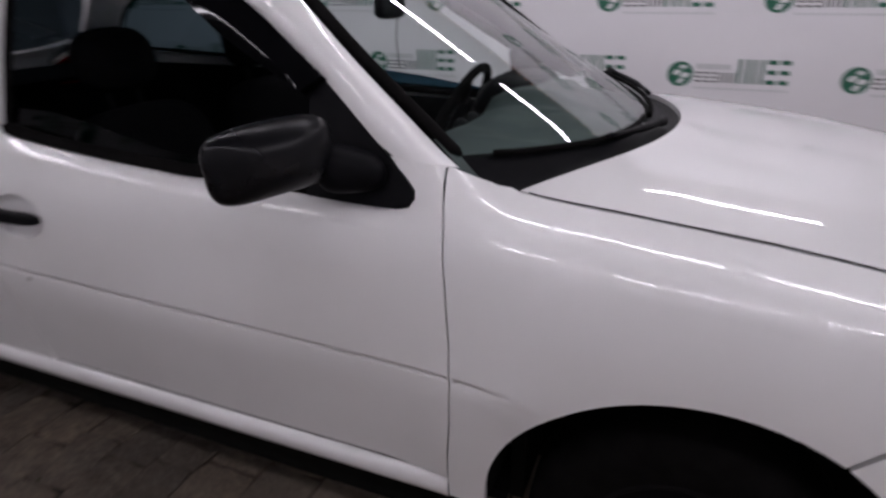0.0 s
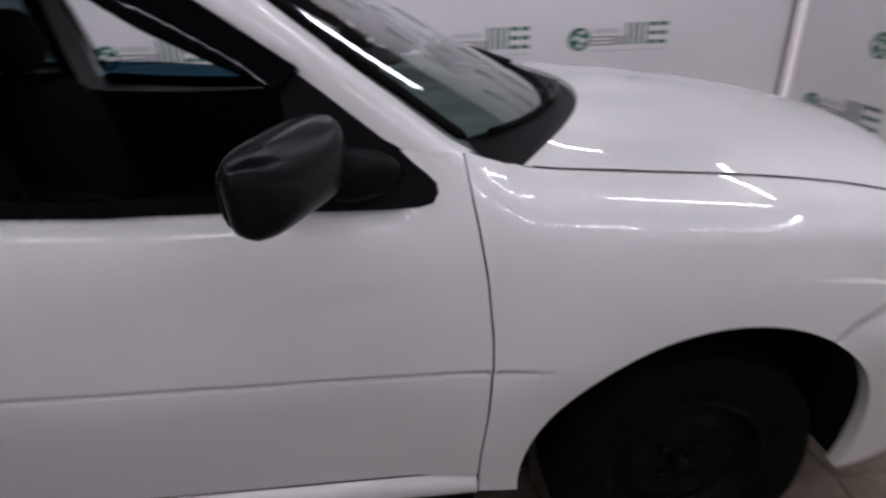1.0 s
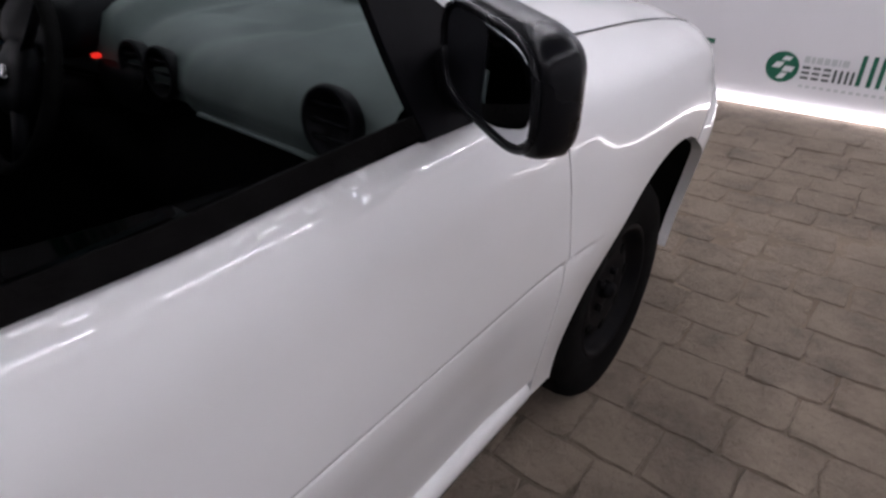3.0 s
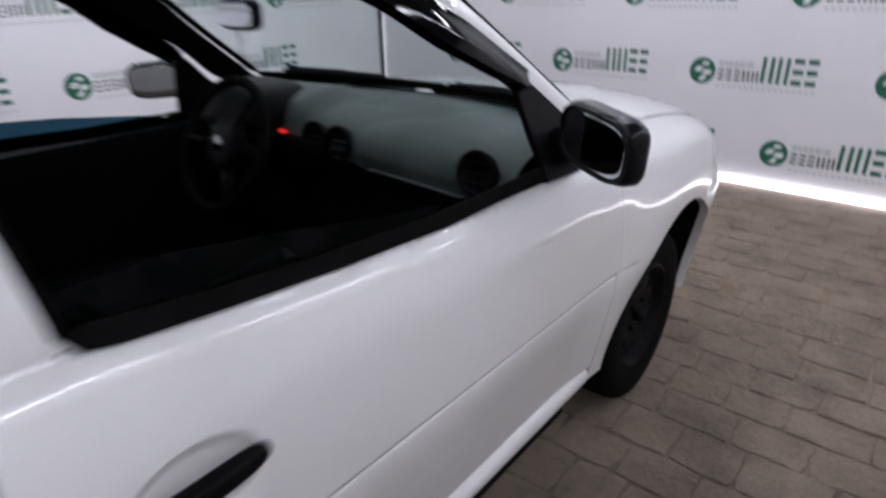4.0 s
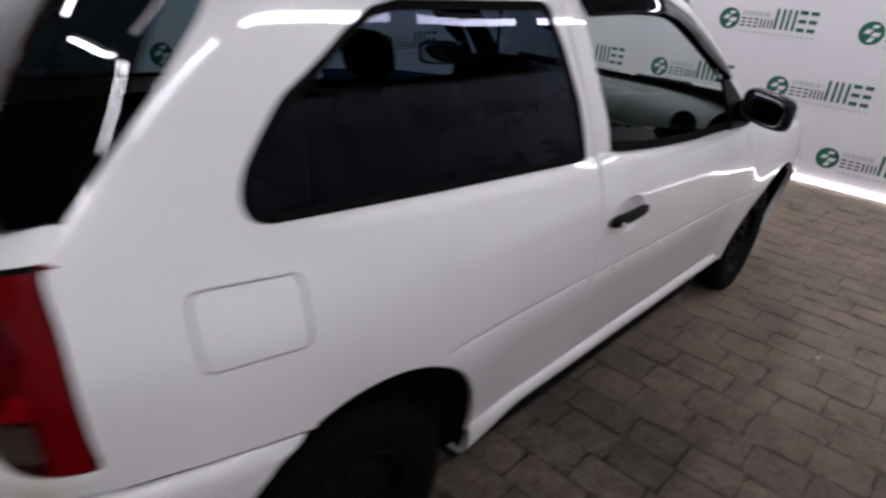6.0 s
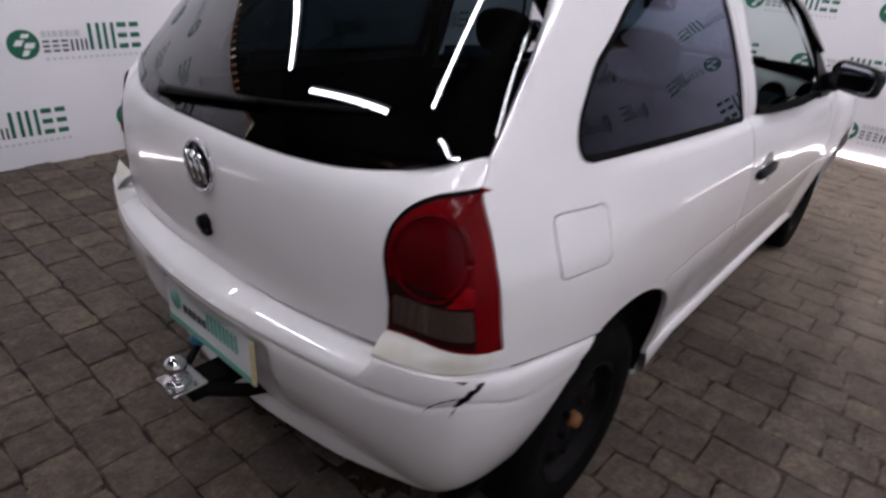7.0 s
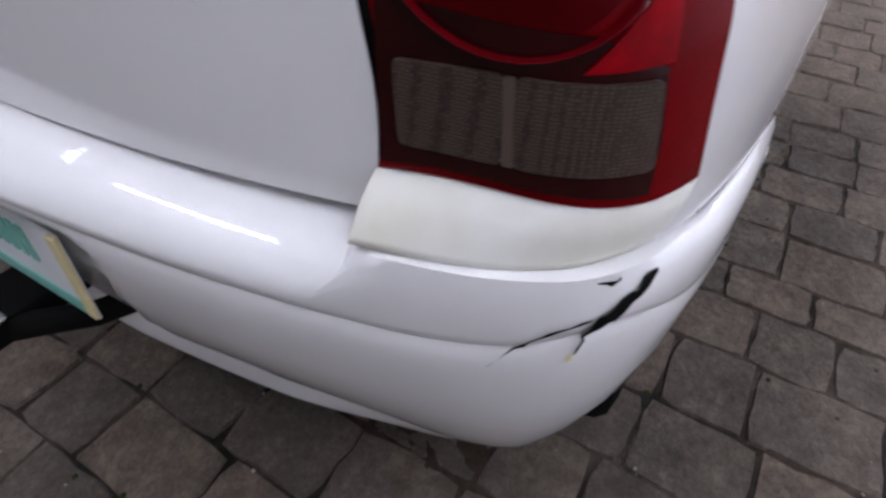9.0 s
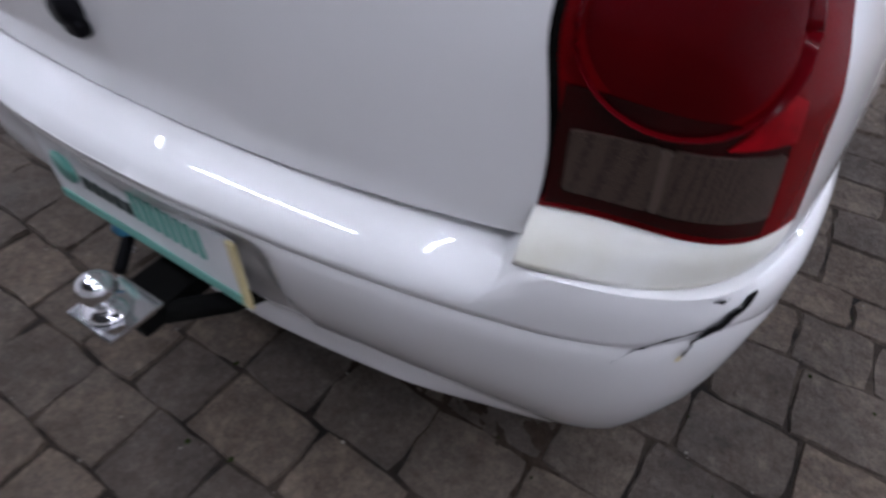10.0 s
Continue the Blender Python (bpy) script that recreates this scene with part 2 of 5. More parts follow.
def box_bm(x0, x1, y0, y1, z0, z1, bevel=0.0, seg=2):
    bm = bmesh.new()
    bmesh.ops.create_cube(bm, size=1.0, matrix=Matrix.Translation(((x0 + x1) / 2, (y0 + y1) / 2, (z0 + z1) / 2)) @ Matrix.Diagonal((x1 - x0, y1 - y0, z1 - z0, 1)))
    if bevel:
        bmesh.ops.bevel(bm, geom=bm.edges[:], offset=bevel, segments=seg, profile=0.6, affect="EDGES")
    return bm


def cyl_bm(r, depth, m=Matrix(), seg=32, r2=None, bevel=0.0):
    bm = bmesh.new()
    bmesh.ops.create_cone(bm, cap_ends=True, segments=seg, radius1=r, radius2=r if r2 is None else r2, depth=depth)
    if bevel:
        es = [e for e in bm.edges if abs(e.verts[0].co.z - e.verts[1].co.z) < 1e-6]
        bmesh.ops.bevel(bm, geom=es, offset=bevel, segments=2, affect="EDGES")
    bmesh.ops.transform(bm, matrix=m, verts=bm.verts)
    return bm


def lathe_bm(profile, m=Matrix(), seg=48):
    """profile: (radius, height) pairs, turned about z."""
    bm = bmesh.new()
    rings = []
    for r, h in profile:
        rings.append([bm.verts.new((r * math.cos(2 * math.pi * i / seg), r * math.sin(2 * math.pi * i / seg), h)) for i in range(seg)])
    for a, b in zip(rings, rings[1:]):
        for i in range(seg):
            bm.faces.new((a[i], a[(i + 1) % seg], b[(i + 1) % seg], b[i]))
    bmesh.ops.remove_doubles(bm, verts=bm.verts, dist=1e-5)
    bmesh.ops.recalc_face_normals(bm, faces=bm.faces)
    bmesh.ops.transform(bm, matrix=m, verts=bm.verts)
    return bm


def tube_bm(points, r, seg=10, flat=1.0):
    """A round rod along points; flat squeezes it along its second axis."""
    bm = bmesh.new()
    P = [Vector(p) for p in points]
    rings = []
    for i, p in enumerate(P):
        d = (P[min(i + 1, len(P) - 1)] - P[max(i - 1, 0)]).normalized()
        a = d.orthogonal().normalized() if abs(d.z) > 0.95 else d.cross(Vector((0, 0, 1))).normalized()
        b = d.cross(a)
        rr = r[i] if isinstance(r, (list, tuple)) else r
        rings.append([bm.verts.new(p + a * math.cos(2 * math.pi * k / seg) * rr + b * math.sin(2 * math.pi * k / seg) * rr * flat) for k in range(seg)])
    for a, b in zip(rings, rings[1:]):
        for k in range(seg):
            bm.faces.new((a[k], a[(k + 1) % seg], b[(k + 1) % seg], b[k]))
    bm.faces.new(rings[0]), bm.faces.new(rings[-1])
    bmesh.ops.recalc_face_normals(bm, faces=bm.faces)
    return bm


def grid_bm(fn, us, vs, thick=0.0):
    """fn(u, v) -> point, over two lists."""
    bm = bmesh.new()
    V = [[bm.verts.new(fn(u, v)) for v in vs] for u in us]
    for i in range(len(us) - 1):
        for j in range(len(vs) - 1):
            bm.faces.new((V[i][j], V[i + 1][j], V[i + 1][j + 1], V[i][j + 1]))
    if thick:
        bm.normal_update()
        bmesh.ops.solidify(bm, geom=bm.faces[:], thickness=thick)
    return bm


def lin(a, b, n):
    return [a + (b - a) * i / (n - 1) for i in range(n)]


def smooth_interp(x, xs, ys):
    """Monotone cubic through points with rising xs."""
    n = len(xs)
    if x <= xs[0]:
        return ys[0]
    if x >= xs[-1]:
        return ys[-1]
    d = [(ys[i + 1] - ys[i]) / (xs[i + 1] - xs[i]) for i in range(n - 1)]
    i = max(k for k in range(n - 1) if xs[k] <= x)
    def slope(k):
        if k == 0:
            return d[0]
        if k == n - 1:
            return d[-1]
        return 0.0 if d[k - 1] * d[k] <= 0 else 2 * d[k - 1] * d[k] / (d[k - 1] + d[k])
    h = xs[i + 1] - xs[i]
    t = (x - xs[i]) / h
    m0, m1 = slope(i) * h, slope(i + 1) * h
    return (2 * t**3 - 3 * t**2 + 1) * ys[i] + (t**3 - 2 * t**2 + t) * m0 + (-2 * t**3 + 3 * t**2) * ys[i + 1] + (t**3 - t**2) * m1


def step(a, b, x):
    t = min(1.0, max(0.0, (x - a) / (b - a)))
    return t * t * (3 - 2 * t)


# ---------------- the room ----------------
XF, XB, YL, YR, TOP, CEIL = 3.655, -4.9, 2.89, -3.05, 2.55, 2.75

wall_front = tagged(part("wall_front", box_bm(XF, XF + 0.12, YR - 0.12, YL + 0.12, -0.1, CEIL), WALL_WHITE, smooth=False), "white banner wall printed with rows of green logos", "wall", kind="structure")
wall_left = tagged(part("wall_left", box_bm(XB, XF, YL, YL + 0.12, -0.1, CEIL), WALL_WHITE, smooth=False), "white banner wall printed with rows of green logos", "wall", kind="structure")
wall_right = tagged(part("wall_right", box_bm(XB, XF, YR - 0.12, YR, -0.1, TOP), WALL_WHITE, smooth=False), "white banner wall printed with rows of green logos", "wall", kind="structure")
# The back wall is unseen and added; its grey sets the bounce on the tail.
wall_back = tagged(part("wall_back", box_bm(XB - 0.12, XB, YR - 0.12, YL + 0.12, -0.1, TOP), UNSEEN_WALL, smooth=False), "assumed plain grey wall closing the unseen end of the bay", "wall", kind="structure")
wall_dark_right = tagged(part("wall_upper_right", box_bm(XB, XF, YR - 0.12, YR - 0.02, TOP, CEIL + 0.6), CEIL_DARK, smooth=False), "dark upper wall above the banner", "wall", kind="structure")
wall_dark_back = tagged(part("wall_upper_back", box_bm(XB - 0.12, XB - 0.02, YR - 0.12, YL + 0.12, TOP, CEIL + 0.6), CEIL_DARK, smooth=False), "dark upper wall above the banner", "wall", kind="structure")
ceiling = tagged(part("ceiling", box_bm(XB - 0.12, XF + 0.12, YR - 0.12, YL + 0.12, CEIL + 0.6, CEIL + 0.7), CEIL_DARK, smooth=False), "dark unlit ceiling over the inspection bay", "ceiling", kind="structure")
wall_dark_front = tagged(part("wall_upper_front", box_bm(XF + 0.02, XF + 0.12, YR - 0.12, YL + 0.12, CEIL, CEIL + 0.6), CEIL_DARK, smooth=False), "dark upper wall above the banner", "wall", kind="structure")
wall_dark_left = tagged(part("wall_upper_left", box_bm(XB, XF, YL + 0.02, YL + 0.12, CEIL, CEIL + 0.6), CEIL_DARK, smooth=False), "dark upper wall above the banner", "wall", kind="structure")


def quad(bm, y0, y1, z0, z1, x, mi, slant=0.0):
    f = bm.faces.new([bm.verts.new(p) for p in ((x, y0, z0), (x, y1, z0), (x, y1 + slant, z1), (x, y0 + slant, z1))])
    f.material_index = mi
    return f


def logo_mesh():
    """Flat print in the yz plane facing +x, reading along +y from the disc's centre."""
    bm = bmesh.new()
    r = 0.082
    ring = [bm.verts.new((0.0030, r * math.cos(a), r * math.sin(a))) for a in lin(0, 2 * math.pi, 41)[:-1]]
    bm.faces.new(ring).material_index = 0
    for y0, y1, z0, z1, sl in ((-0.052, -0.012, -0.006, 0.026, 0.02), (0.0, 0.05, -0.022, 0.008, 0.012), (-0.02, 0.012, -0.062, -0.030, 0.02), (-0.010, 0.030, 0.036, 0.058, 0.012)):
        quad(bm, y0, y1, z0, z1, 0.0035, 3, sl)
    y = 0.098
    for w in (0.026, 0.018, 0.028, 0.026, 0.026, 0.010, 0.030):
        quad(bm, y, y + w, 0.036, 0.070, 0.003, 2)
        y += w + 0.007
    def glyph(y, w, z0, z1, mi, flat):
        """One letter's room as plain bars, lying or upright."""
        if flat:
            for f in (0.0, 0.41, 0.82):
                quad(bm, y, y + w * 0.86, z0 + (z1 - z0) * f, z0 + (z1 - z0) * (f + 0.18), 0.003, mi)
        else:
            for f in (0.02, 0.62):
                quad(bm, y + w * f, y + w * (f + 0.26), z0, z1, 0.003, mi)
    y = 0.098
    for w, flat in ((0.042, True), (0.040, True), (0.040, True), (0.046, False), (0.042, False)):
        glyph(y, w, -0.048, 0.018, 1, flat)
        y += w + 0.009
    y = 0.352
    for w, flat in ((0.078, False), (0.074, False), (0.066, True), (0.066, True)):
        glyph(y, w, -0.048, 0.105, 0, flat)
        y += w + 0.010
    y = 0.10
    for i in range(17):
        quad(bm, y, y + 0.020, -0.094, -0.080, 0.003, 2)
        y += 0.034
    me = bpy.data.meshes.new("logo")
    bm.to_mesh(me)
    bm.free()
    for m in (GREEN, INK, PALE_INK, PRINT_WHITE):
        me.materials.append(m)
    return me


LOGO = logo_mesh()
ROWS = (0.225, 0.697, 1.168, 1.640, 2.112)


def logos(wall, place, spans, phase, pitch):
    for k, z in enumerate(ROWS):
        for a0, a1 in spans:
            n0 = math.ceil((a0 - phase - pitch * 0.5 * (k % 2 == 0)) / pitch)
            a = phase + pitch * 0.5 * (k % 2 == 0) + n0 * pitch
            while a < a1:
                ob = new("logo", LOGO)
                ob.matrix_basis = place(a, z)
                ob.parent = wall
                a += pitch


logos(wall_front, lambda a, z: pose(XF, a, z, 0, 0, 180), [(YR + 0.9, YL - 0.2)], -0.03, 1.03)
logos(wall_left, lambda a, z: pose(a, YL, z, 0, 0, -90), [(-0.55, XF - 0.8)], 0.95, 1.03)
logos(wall_left, lambda a, z: pose(a, YL, z, 0, 0, -90), [(XB + 0.3, -0.8)], -1.36, 1.03)
logos(wall_right, lambda a, z: pose(a, YR, z, 0, 0, 90), [(XB + 0.9, XF - 0.2)], 0.2, 1.03)


def strip(name, bm, label, light=LED_LIGHT):
    return tagged(part(name, bm, light, smooth=False), label, "light strip", "strip lights", "structure")


strip("light_strip", box_bm(XF - 0.02, XF - 0.002, YR + 0.03, YL - 0.03, 0.004, 0.030), "glowing white light strip along the wall foot")
strip("light_strip", box_bm(XB + 0.03, -2.1, YL - 0.02, YL - 0.002, 0.004, 0.030), "glowing white light strip along the wall foot")
strip("light_strip", box_bm(XF - 0.026, XF - 0.014, YL - 0.014, YL - 0.004, 0.03, CEIL - 0.2), "dim white light strip up the wall corner", LED_DIM)
tagged(part("corner_trim", box_bm(XF - 0.062, XF - 0.032, YL - 0.030, YL - 0.004, 0.03, CEIL - 0.1), BLACK_PLASTIC, smooth=False), "dark upright trim in the wall corner", "trim", kind="structure")


def top_rail(at, length, label):
    """A dark rail over the banner with a string of small orange and white lights."""
    bm = box_bm(0, length, -0.018, 0.018, -0.012, 0.03)
    n = int(length / 0.075)
    for k in range(n):
        x = (k + 0.5) * length / n
        piece = bmesh.ops.create_cube(bm, size=1.0, matrix=Matrix.Translation((x, 0.022, 0.004)) @ Matrix.Diagonal((0.014, 0.018, 0.046, 1)))
        for f in {f for v in piece["verts"] for f in v.link_faces}:
            f.material_index = 2 if k % 7 in (2, 3) else 1
    ob = part("light_string", bm, (CEIL_DARK, STRING_ORANGE, STRING_WHITE), smooth=False)
    ob.matrix_basis = at
    return tagged(ob, label, "light string", kind="structure")


top_rail(pose(XB, YR, TOP), XF - XB, "dark rail with small orange lights along the banner's top")
top_rail(pose(XB, YL - 0.05, TOP, 0, 0, -90), YL - YR - 0.1, "dark rail with small orange lights along the banner's top")
top_rail(pose(XF - 0.1, YL, CEIL - 0.02, 0, 0, 180), XF - XB - 0.2, "dark rail with small orange lights along the banner's top")


def tube_lamp(cx, cy, along_x=True, length=1.18):
    base = tagged(new("tube_lamp"), "lit fluorescent tube batten hung below the dark ceiling", "ceiling lamp", "fluorescent battens")
    base.matrix_basis = pose(cx, cy, 2.70, 0, 0, 0 if along_x else 90)
    h = length / 2
    part("batten", box_bm(-h - 0.03, h + 0.03, -0.03, 0.03, 0.03, 0.08, 0.005), BLACK_PLASTIC, base, smooth=False)
    part("tube", cyl_bm(0.017, length, pose(0, 0, 0, 0, 90, 0), 12), TUBE_LIGHT, base)
    for sgn in (-1, 1):
        part("lamp_holder", box_bm(sgn * h - 0.012, sgn * h + 0.012, -0.02, 0.02, -0.02, 0.032, 0.003), BLACK_PLASTIC, base, smooth=False)
        part("hanger", cyl_bm(0.004, 0.57, pose(sgn * h * 0.8, 0, 0.365), 8), BLACK_PLASTIC, base)
    return base


for x in (-2.84, -1.41, 0.02, 1.45, 2.88):
    tube_lamp(x, -2.20)
for x in (-1.93, -0.50, 0.93, 2.30):
    tube_lamp(x, -0.10)
for x in (-1.93, 0.22, 1.63):
    tube_lamp(x, 1.90)
for x in (-2.66, 3.05):
    for y in (-1.25, 0.93):
        tube_lamp(x, y, False)

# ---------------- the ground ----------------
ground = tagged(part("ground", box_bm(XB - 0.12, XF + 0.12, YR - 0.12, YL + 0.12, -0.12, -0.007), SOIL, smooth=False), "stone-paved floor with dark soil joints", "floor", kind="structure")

# ---------------- the car: body surface ----------------
AX = -0.07                              # the car's middle line
FX, RX, WR = 1.14, -1.30, 0.287          # axles and tyre radius
HOOD_X = [0.68, 0.80, 0.98, 1.22, 1.50, 1.60, 1.72, 1.80]
HOOD_Z = [0.998, 0.944, 0.928, 0.906, 0.860, 0.825, 0.775, 0.740]


def hood_z(x):
    return smooth_interp(x, HOOD_X, HOOD_Z)


def crease_z(x):
    return 0.642 - 0.018 * x


def half_width(x, z):
    w = smooth_interp(z, [0.15, 0.25, 0.35, 0.50, 0.64, 0.74, 0.84, 0.91, 0.96, 1.0, 1.20, 1.35, 1.42], [0.730, 0.746, 0.760, 0.788, 0.813, 0.814, 0.805, 0.779, 0.757, 0.741, 0.664, 0.598, 0.57])
    if x < -0.9:
        w -= 0.05 * ((-0.9 - x) / 0.9) ** 2
    if x > 0.9:
        w -= 0.06 * ((x - 0.9) / 0.9) ** 2
    if x > 0.64:
        sh = min(1.25, max(0.0, 1 - (hood_z(x) - z) / 0.13))
        w -= step(0.64, 0.80, x) * 0.100 * min(sh ** 5.5, 1.95)
    zc = crease_z(x)
    fade = step(0.84, 0.74, x) * step(-1.12, -0.98, x)
    if z < zc + 0.004 and fade:
        w -= 0.0080 * fade * step(zc + 0.004, zc - 0.004, z) * math.exp(-max(0, zc - z) / 0.07)
    if fade:
        w -= 0.006 * fade * math.exp(-((z - zc) / 0.0038) ** 2)
    # soft flare round the wheel arches
    for cx, cz in ((FX, 0.33), (RX, 0.33)):
        r = math.hypot(x - cx, z - cz)
        if r < 0.60:
            w += (0.016 * step(0.60, 0.39, r)) if cx > 0 else 0.009 * step(0.58, 0.35, r)
    return w


def rear_x(y, z):
    xc = smooth_interp(z, [0.60, 0.66, 0.76, 0.86, 0.93, 0.965, 0.99, 1.005, 1.02, 1.06, 1.10, 1.36, 1.42], [-1.880, -1.888, -1.896, -1.899, -1.8965, -1.891, -1.8838, -1.8742, -1.861, -1.8256, -1.790, -1.560, -1.507])
    k = smooth_interp(z, [0.60, 0.75, 0.90, 0.97, 1.0, 1.065, 1.15, 1.34, 1.42], [0.055, 0.060, 0.064, 0.074, 0.083, 0.0975, 0.1165, 0.158, 0.175])
    return xc + k * (abs(y - AX) / (0.6 + AX)) ** (2.4 + 0.35 * step(0.90, 1.01, z))


def front_x(z):
    return smooth_interp(z, [0.20, 0.30, 0.45, 0.60, 0.70, 0.78, 0.90, 1.0], [1.86, 1.875, 1.875, 1.835, 1.775, 1.715, 1.60, 1.52])


CORNERS = {}


def corner(z, rear):
    """Rounded plan corner at height z as points by even arc length."""
    key = (round(z, 4), rear)
    if key in CORNERS:
        return CORNERS[key]
    if rear:
        xs = -1.45 + 0.17 * step(1.0, 1.36, z)
        ye = smooth_interp(z, [0.90, 1.0, 1.065, 1.15, 1.36], [0.57, 0.582, 0.600, 0.585, 0.545])
        xe, sgn = rear_x(-ye, z), -1
        tilt = (rear_x(-ye - 0.01, z) - rear_x(-ye + 0.01, z)) / 0.02
        n = smooth_interp(z, [0.70, 0.80, 1.00, 1.03, 1.09, 1.3], [4.6, 4.6, 4.8, 4.8, 4.6, 4.4])
    else:
        xs, ye, sgn, n, tilt = 1.36, 0.45, 1, 2.25, 0.0
        xe = max(front_x(z), 1.55)
    w0 = half_width(xs, z)
    sl = abs(half_width(xs + 0.02 * sgn, z) - half_width(xs, z)) / 0.02
    pts = []
    for i in range(241):
        a = math.pi / 2 * i / 240
        s, c = math.sin(a) ** (2 / n), max(0.0, math.cos(a)) ** (2 / n)
        x = xs + (xe - xs) * s
        ay = ye + (w0 - ye - sl * abs(x - xs)) * c
        pts.append((x + tilt * (ay - ye) * s * (1 - c), -ay))
    cum = [0.0]
    for p, q in zip(pts, pts[1:]):
        cum.append(cum[-1] + math.dist(p, q))
    xs_, ys_ = [p[0] for p in pts], [p[1] for p in pts]
    at = np.linspace(0, cum[-1], 161)
    CORNERS[key] = (np.interp(at, cum, xs_).tolist(), np.interp(at, cum, ys_).tolist(), xs, ye)
    return CORNERS[key]


def surf(u, z):
    """The car's right side and ends as one sheet: u runs from the front's middle (2.4) to the rear's middle (-2.52)."""
    if -0.9 <= u <= 1.36:
        return Vector((u, -half_width(u, z), z))
    if u > 1.36:
        px, py, xs, ye = corner(z, False)
        if u <= 1.95:
            f = (u - 1.36) / 0.59 * 160
            i = min(159, int(f))
            t = f - i
            return Vector((px[i] + (px[i + 1] - px[i]) * t, py[i] + (py[i + 1] - py[i]) * t, z))
        f = (u - 1.95) / 0.45
        return Vector((px[-1] + 0.02 * f, -ye + (ye + AX) * f, z))
    px, py, xs, ye = corner(z, True)
    if u >= -1.45:
        x = -0.9 + (u + 0.9) * ((xs + 0.9) / -0.55)
        return Vector((x, -half_width(x, z), z))
    if u >= -1.95:
        f = (-1.45 - u) / 0.5 * 160
        i = min(159, int(f))
        t = f - i
        return Vector((px[i] + (px[i + 1] - px[i]) * t, py[i] + (py[i + 1] - py[i]) * t, z))
    f = (-1.95 - u) / 0.57
    y = -ye + (ye + AX) * f
    return Vector((rear_x(y, z), y, z))


def surf_n(u, z):
    e = 0.003
    a = surf(u + e, z) - surf(u - e, z)
    b = surf(u, z + e) - surf(u, z - e)
    n = a.cross(b)
    return n.normalized()


def ux(x, z):
    """u at which the side lies at x."""
    lo, hi = -1.95, 1.95
    for _ in range(40):
        m = (lo + hi) / 2
        lo, hi = (m, hi) if surf(m, z).x < x else (lo, m)
    return (lo + hi) / 2


def uy(y, z):
    """u at which the rear lies at y."""
    lo, hi = -2.52, -1.30
    for _ in range(40):
        m = (lo + hi) / 2
        lo, hi = (m, hi) if surf(m, z).y > y else (lo, m)
    return (lo + hi) / 2


def X(pts):
    return [(ux(x, z), z) for x, z in pts]


def Y(pts):
    return [(uy(y, z), z) for y, z in pts]


def resample(loop, d):
    out = []
    n = len(loop)
    for i in range(n):
        a, b = loop[i], loop[(i + 1) % n]
        k = max(1, int(math.ceil(math.dist(a, b) / d)))
        out += [(a[0] + (b[0] - a[0]) * j / k, a[1] + (b[1] - a[1]) * j / k) for j in range(k)]
    return out


def rounded(loop, r, seg=5):
    """Rounds the corners of a loop."""
    out = []
    n = len(loop)
    for i in range(n):
        p, q, s = Vector(loop[i - 1]), Vector(loop[i]), Vector(loop[(i + 1) % n])
        a, b = (p - q), (s - q)
        k = min(r, a.length * 0.45, b.length * 0.45)
        a, b = q + a.normalized() * k, q + b.normalized() * k
        for j in range(seg + 1):
            t = j / seg
            out.append(tuple(a * (1 - t) ** 2 + q * 2 * t * (1 - t) + b * t * t))
    return out


def inside(P, poly):
    x, y = P[..., 0], P[..., 1]
    c = np.zeros(x.shape, bool)
    for i in range(len(poly)):
        (x1, y1), (x2, y2) = poly[i - 1], poly[i]
        if y1 == y2:
            continue
        hit = ((y1 > y) != (y2 > y)) & (x < (x2 - x1) * (y - y1) / (y2 - y1) + x1)
        c ^= hit
    return c


def fill(outline, holes=(), d=0.035, extra=()):
    loops = [resample(outline, d * 0.6)] + [resample(h, d * 0.6) for h in holes]
    allp = [p for l in loops for p in l]
    A = np.array(allp)
    g = np.stack(np.meshgrid(np.arange(A[:, 0].min(), A[:, 0].max(), d), np.arange(A[:, 1].min(), A[:, 1].max(), d)), -1).reshape(-1, 2)
    if len(extra):
        ex = np.array(extra, float)
        g = g[np.sqrt(((g[:, None] - ex[None]) ** 2).sum(-1)).min(1) > d * 0.5]
        g = np.concatenate([g, ex])
    ok = inside(g, loops[0])
    for h in loops[1:]:
        ok &= ~inside(g, h)
    g = g[ok]
    if len(g):
        dist = np.sqrt(((g[:, None] - A[None]) ** 2).sum(-1)).min(1)
        g = g[dist > d * 0.35] if not len(extra) else g[dist > 0.003]
    verts = [Vector(p) for p in allp] + [Vector(p) for p in g.tolist()]
    edges, o = [], 0
    for l in loops:
        edges += [(o + i, o + (i + 1) % len(l)) for i in range(len(l))]
        o += len(l)
    v2, e2, f2, *_ = delaunay_2d_cdt(verts, edges, [], 0, 1e-6)
    V = np.array([(v.x, v.y) for v in v2])
    F = [f for f in f2 if len(f) == 3]
    C = np.array([V[list(f)].mean(0) for f in F])
    keep = inside(C, loops[0])
    for h in loops[1:]:
        keep &= ~inside(C, h)
    F = [f for f, k in zip(F, keep) if k]
    return V.tolist(), F


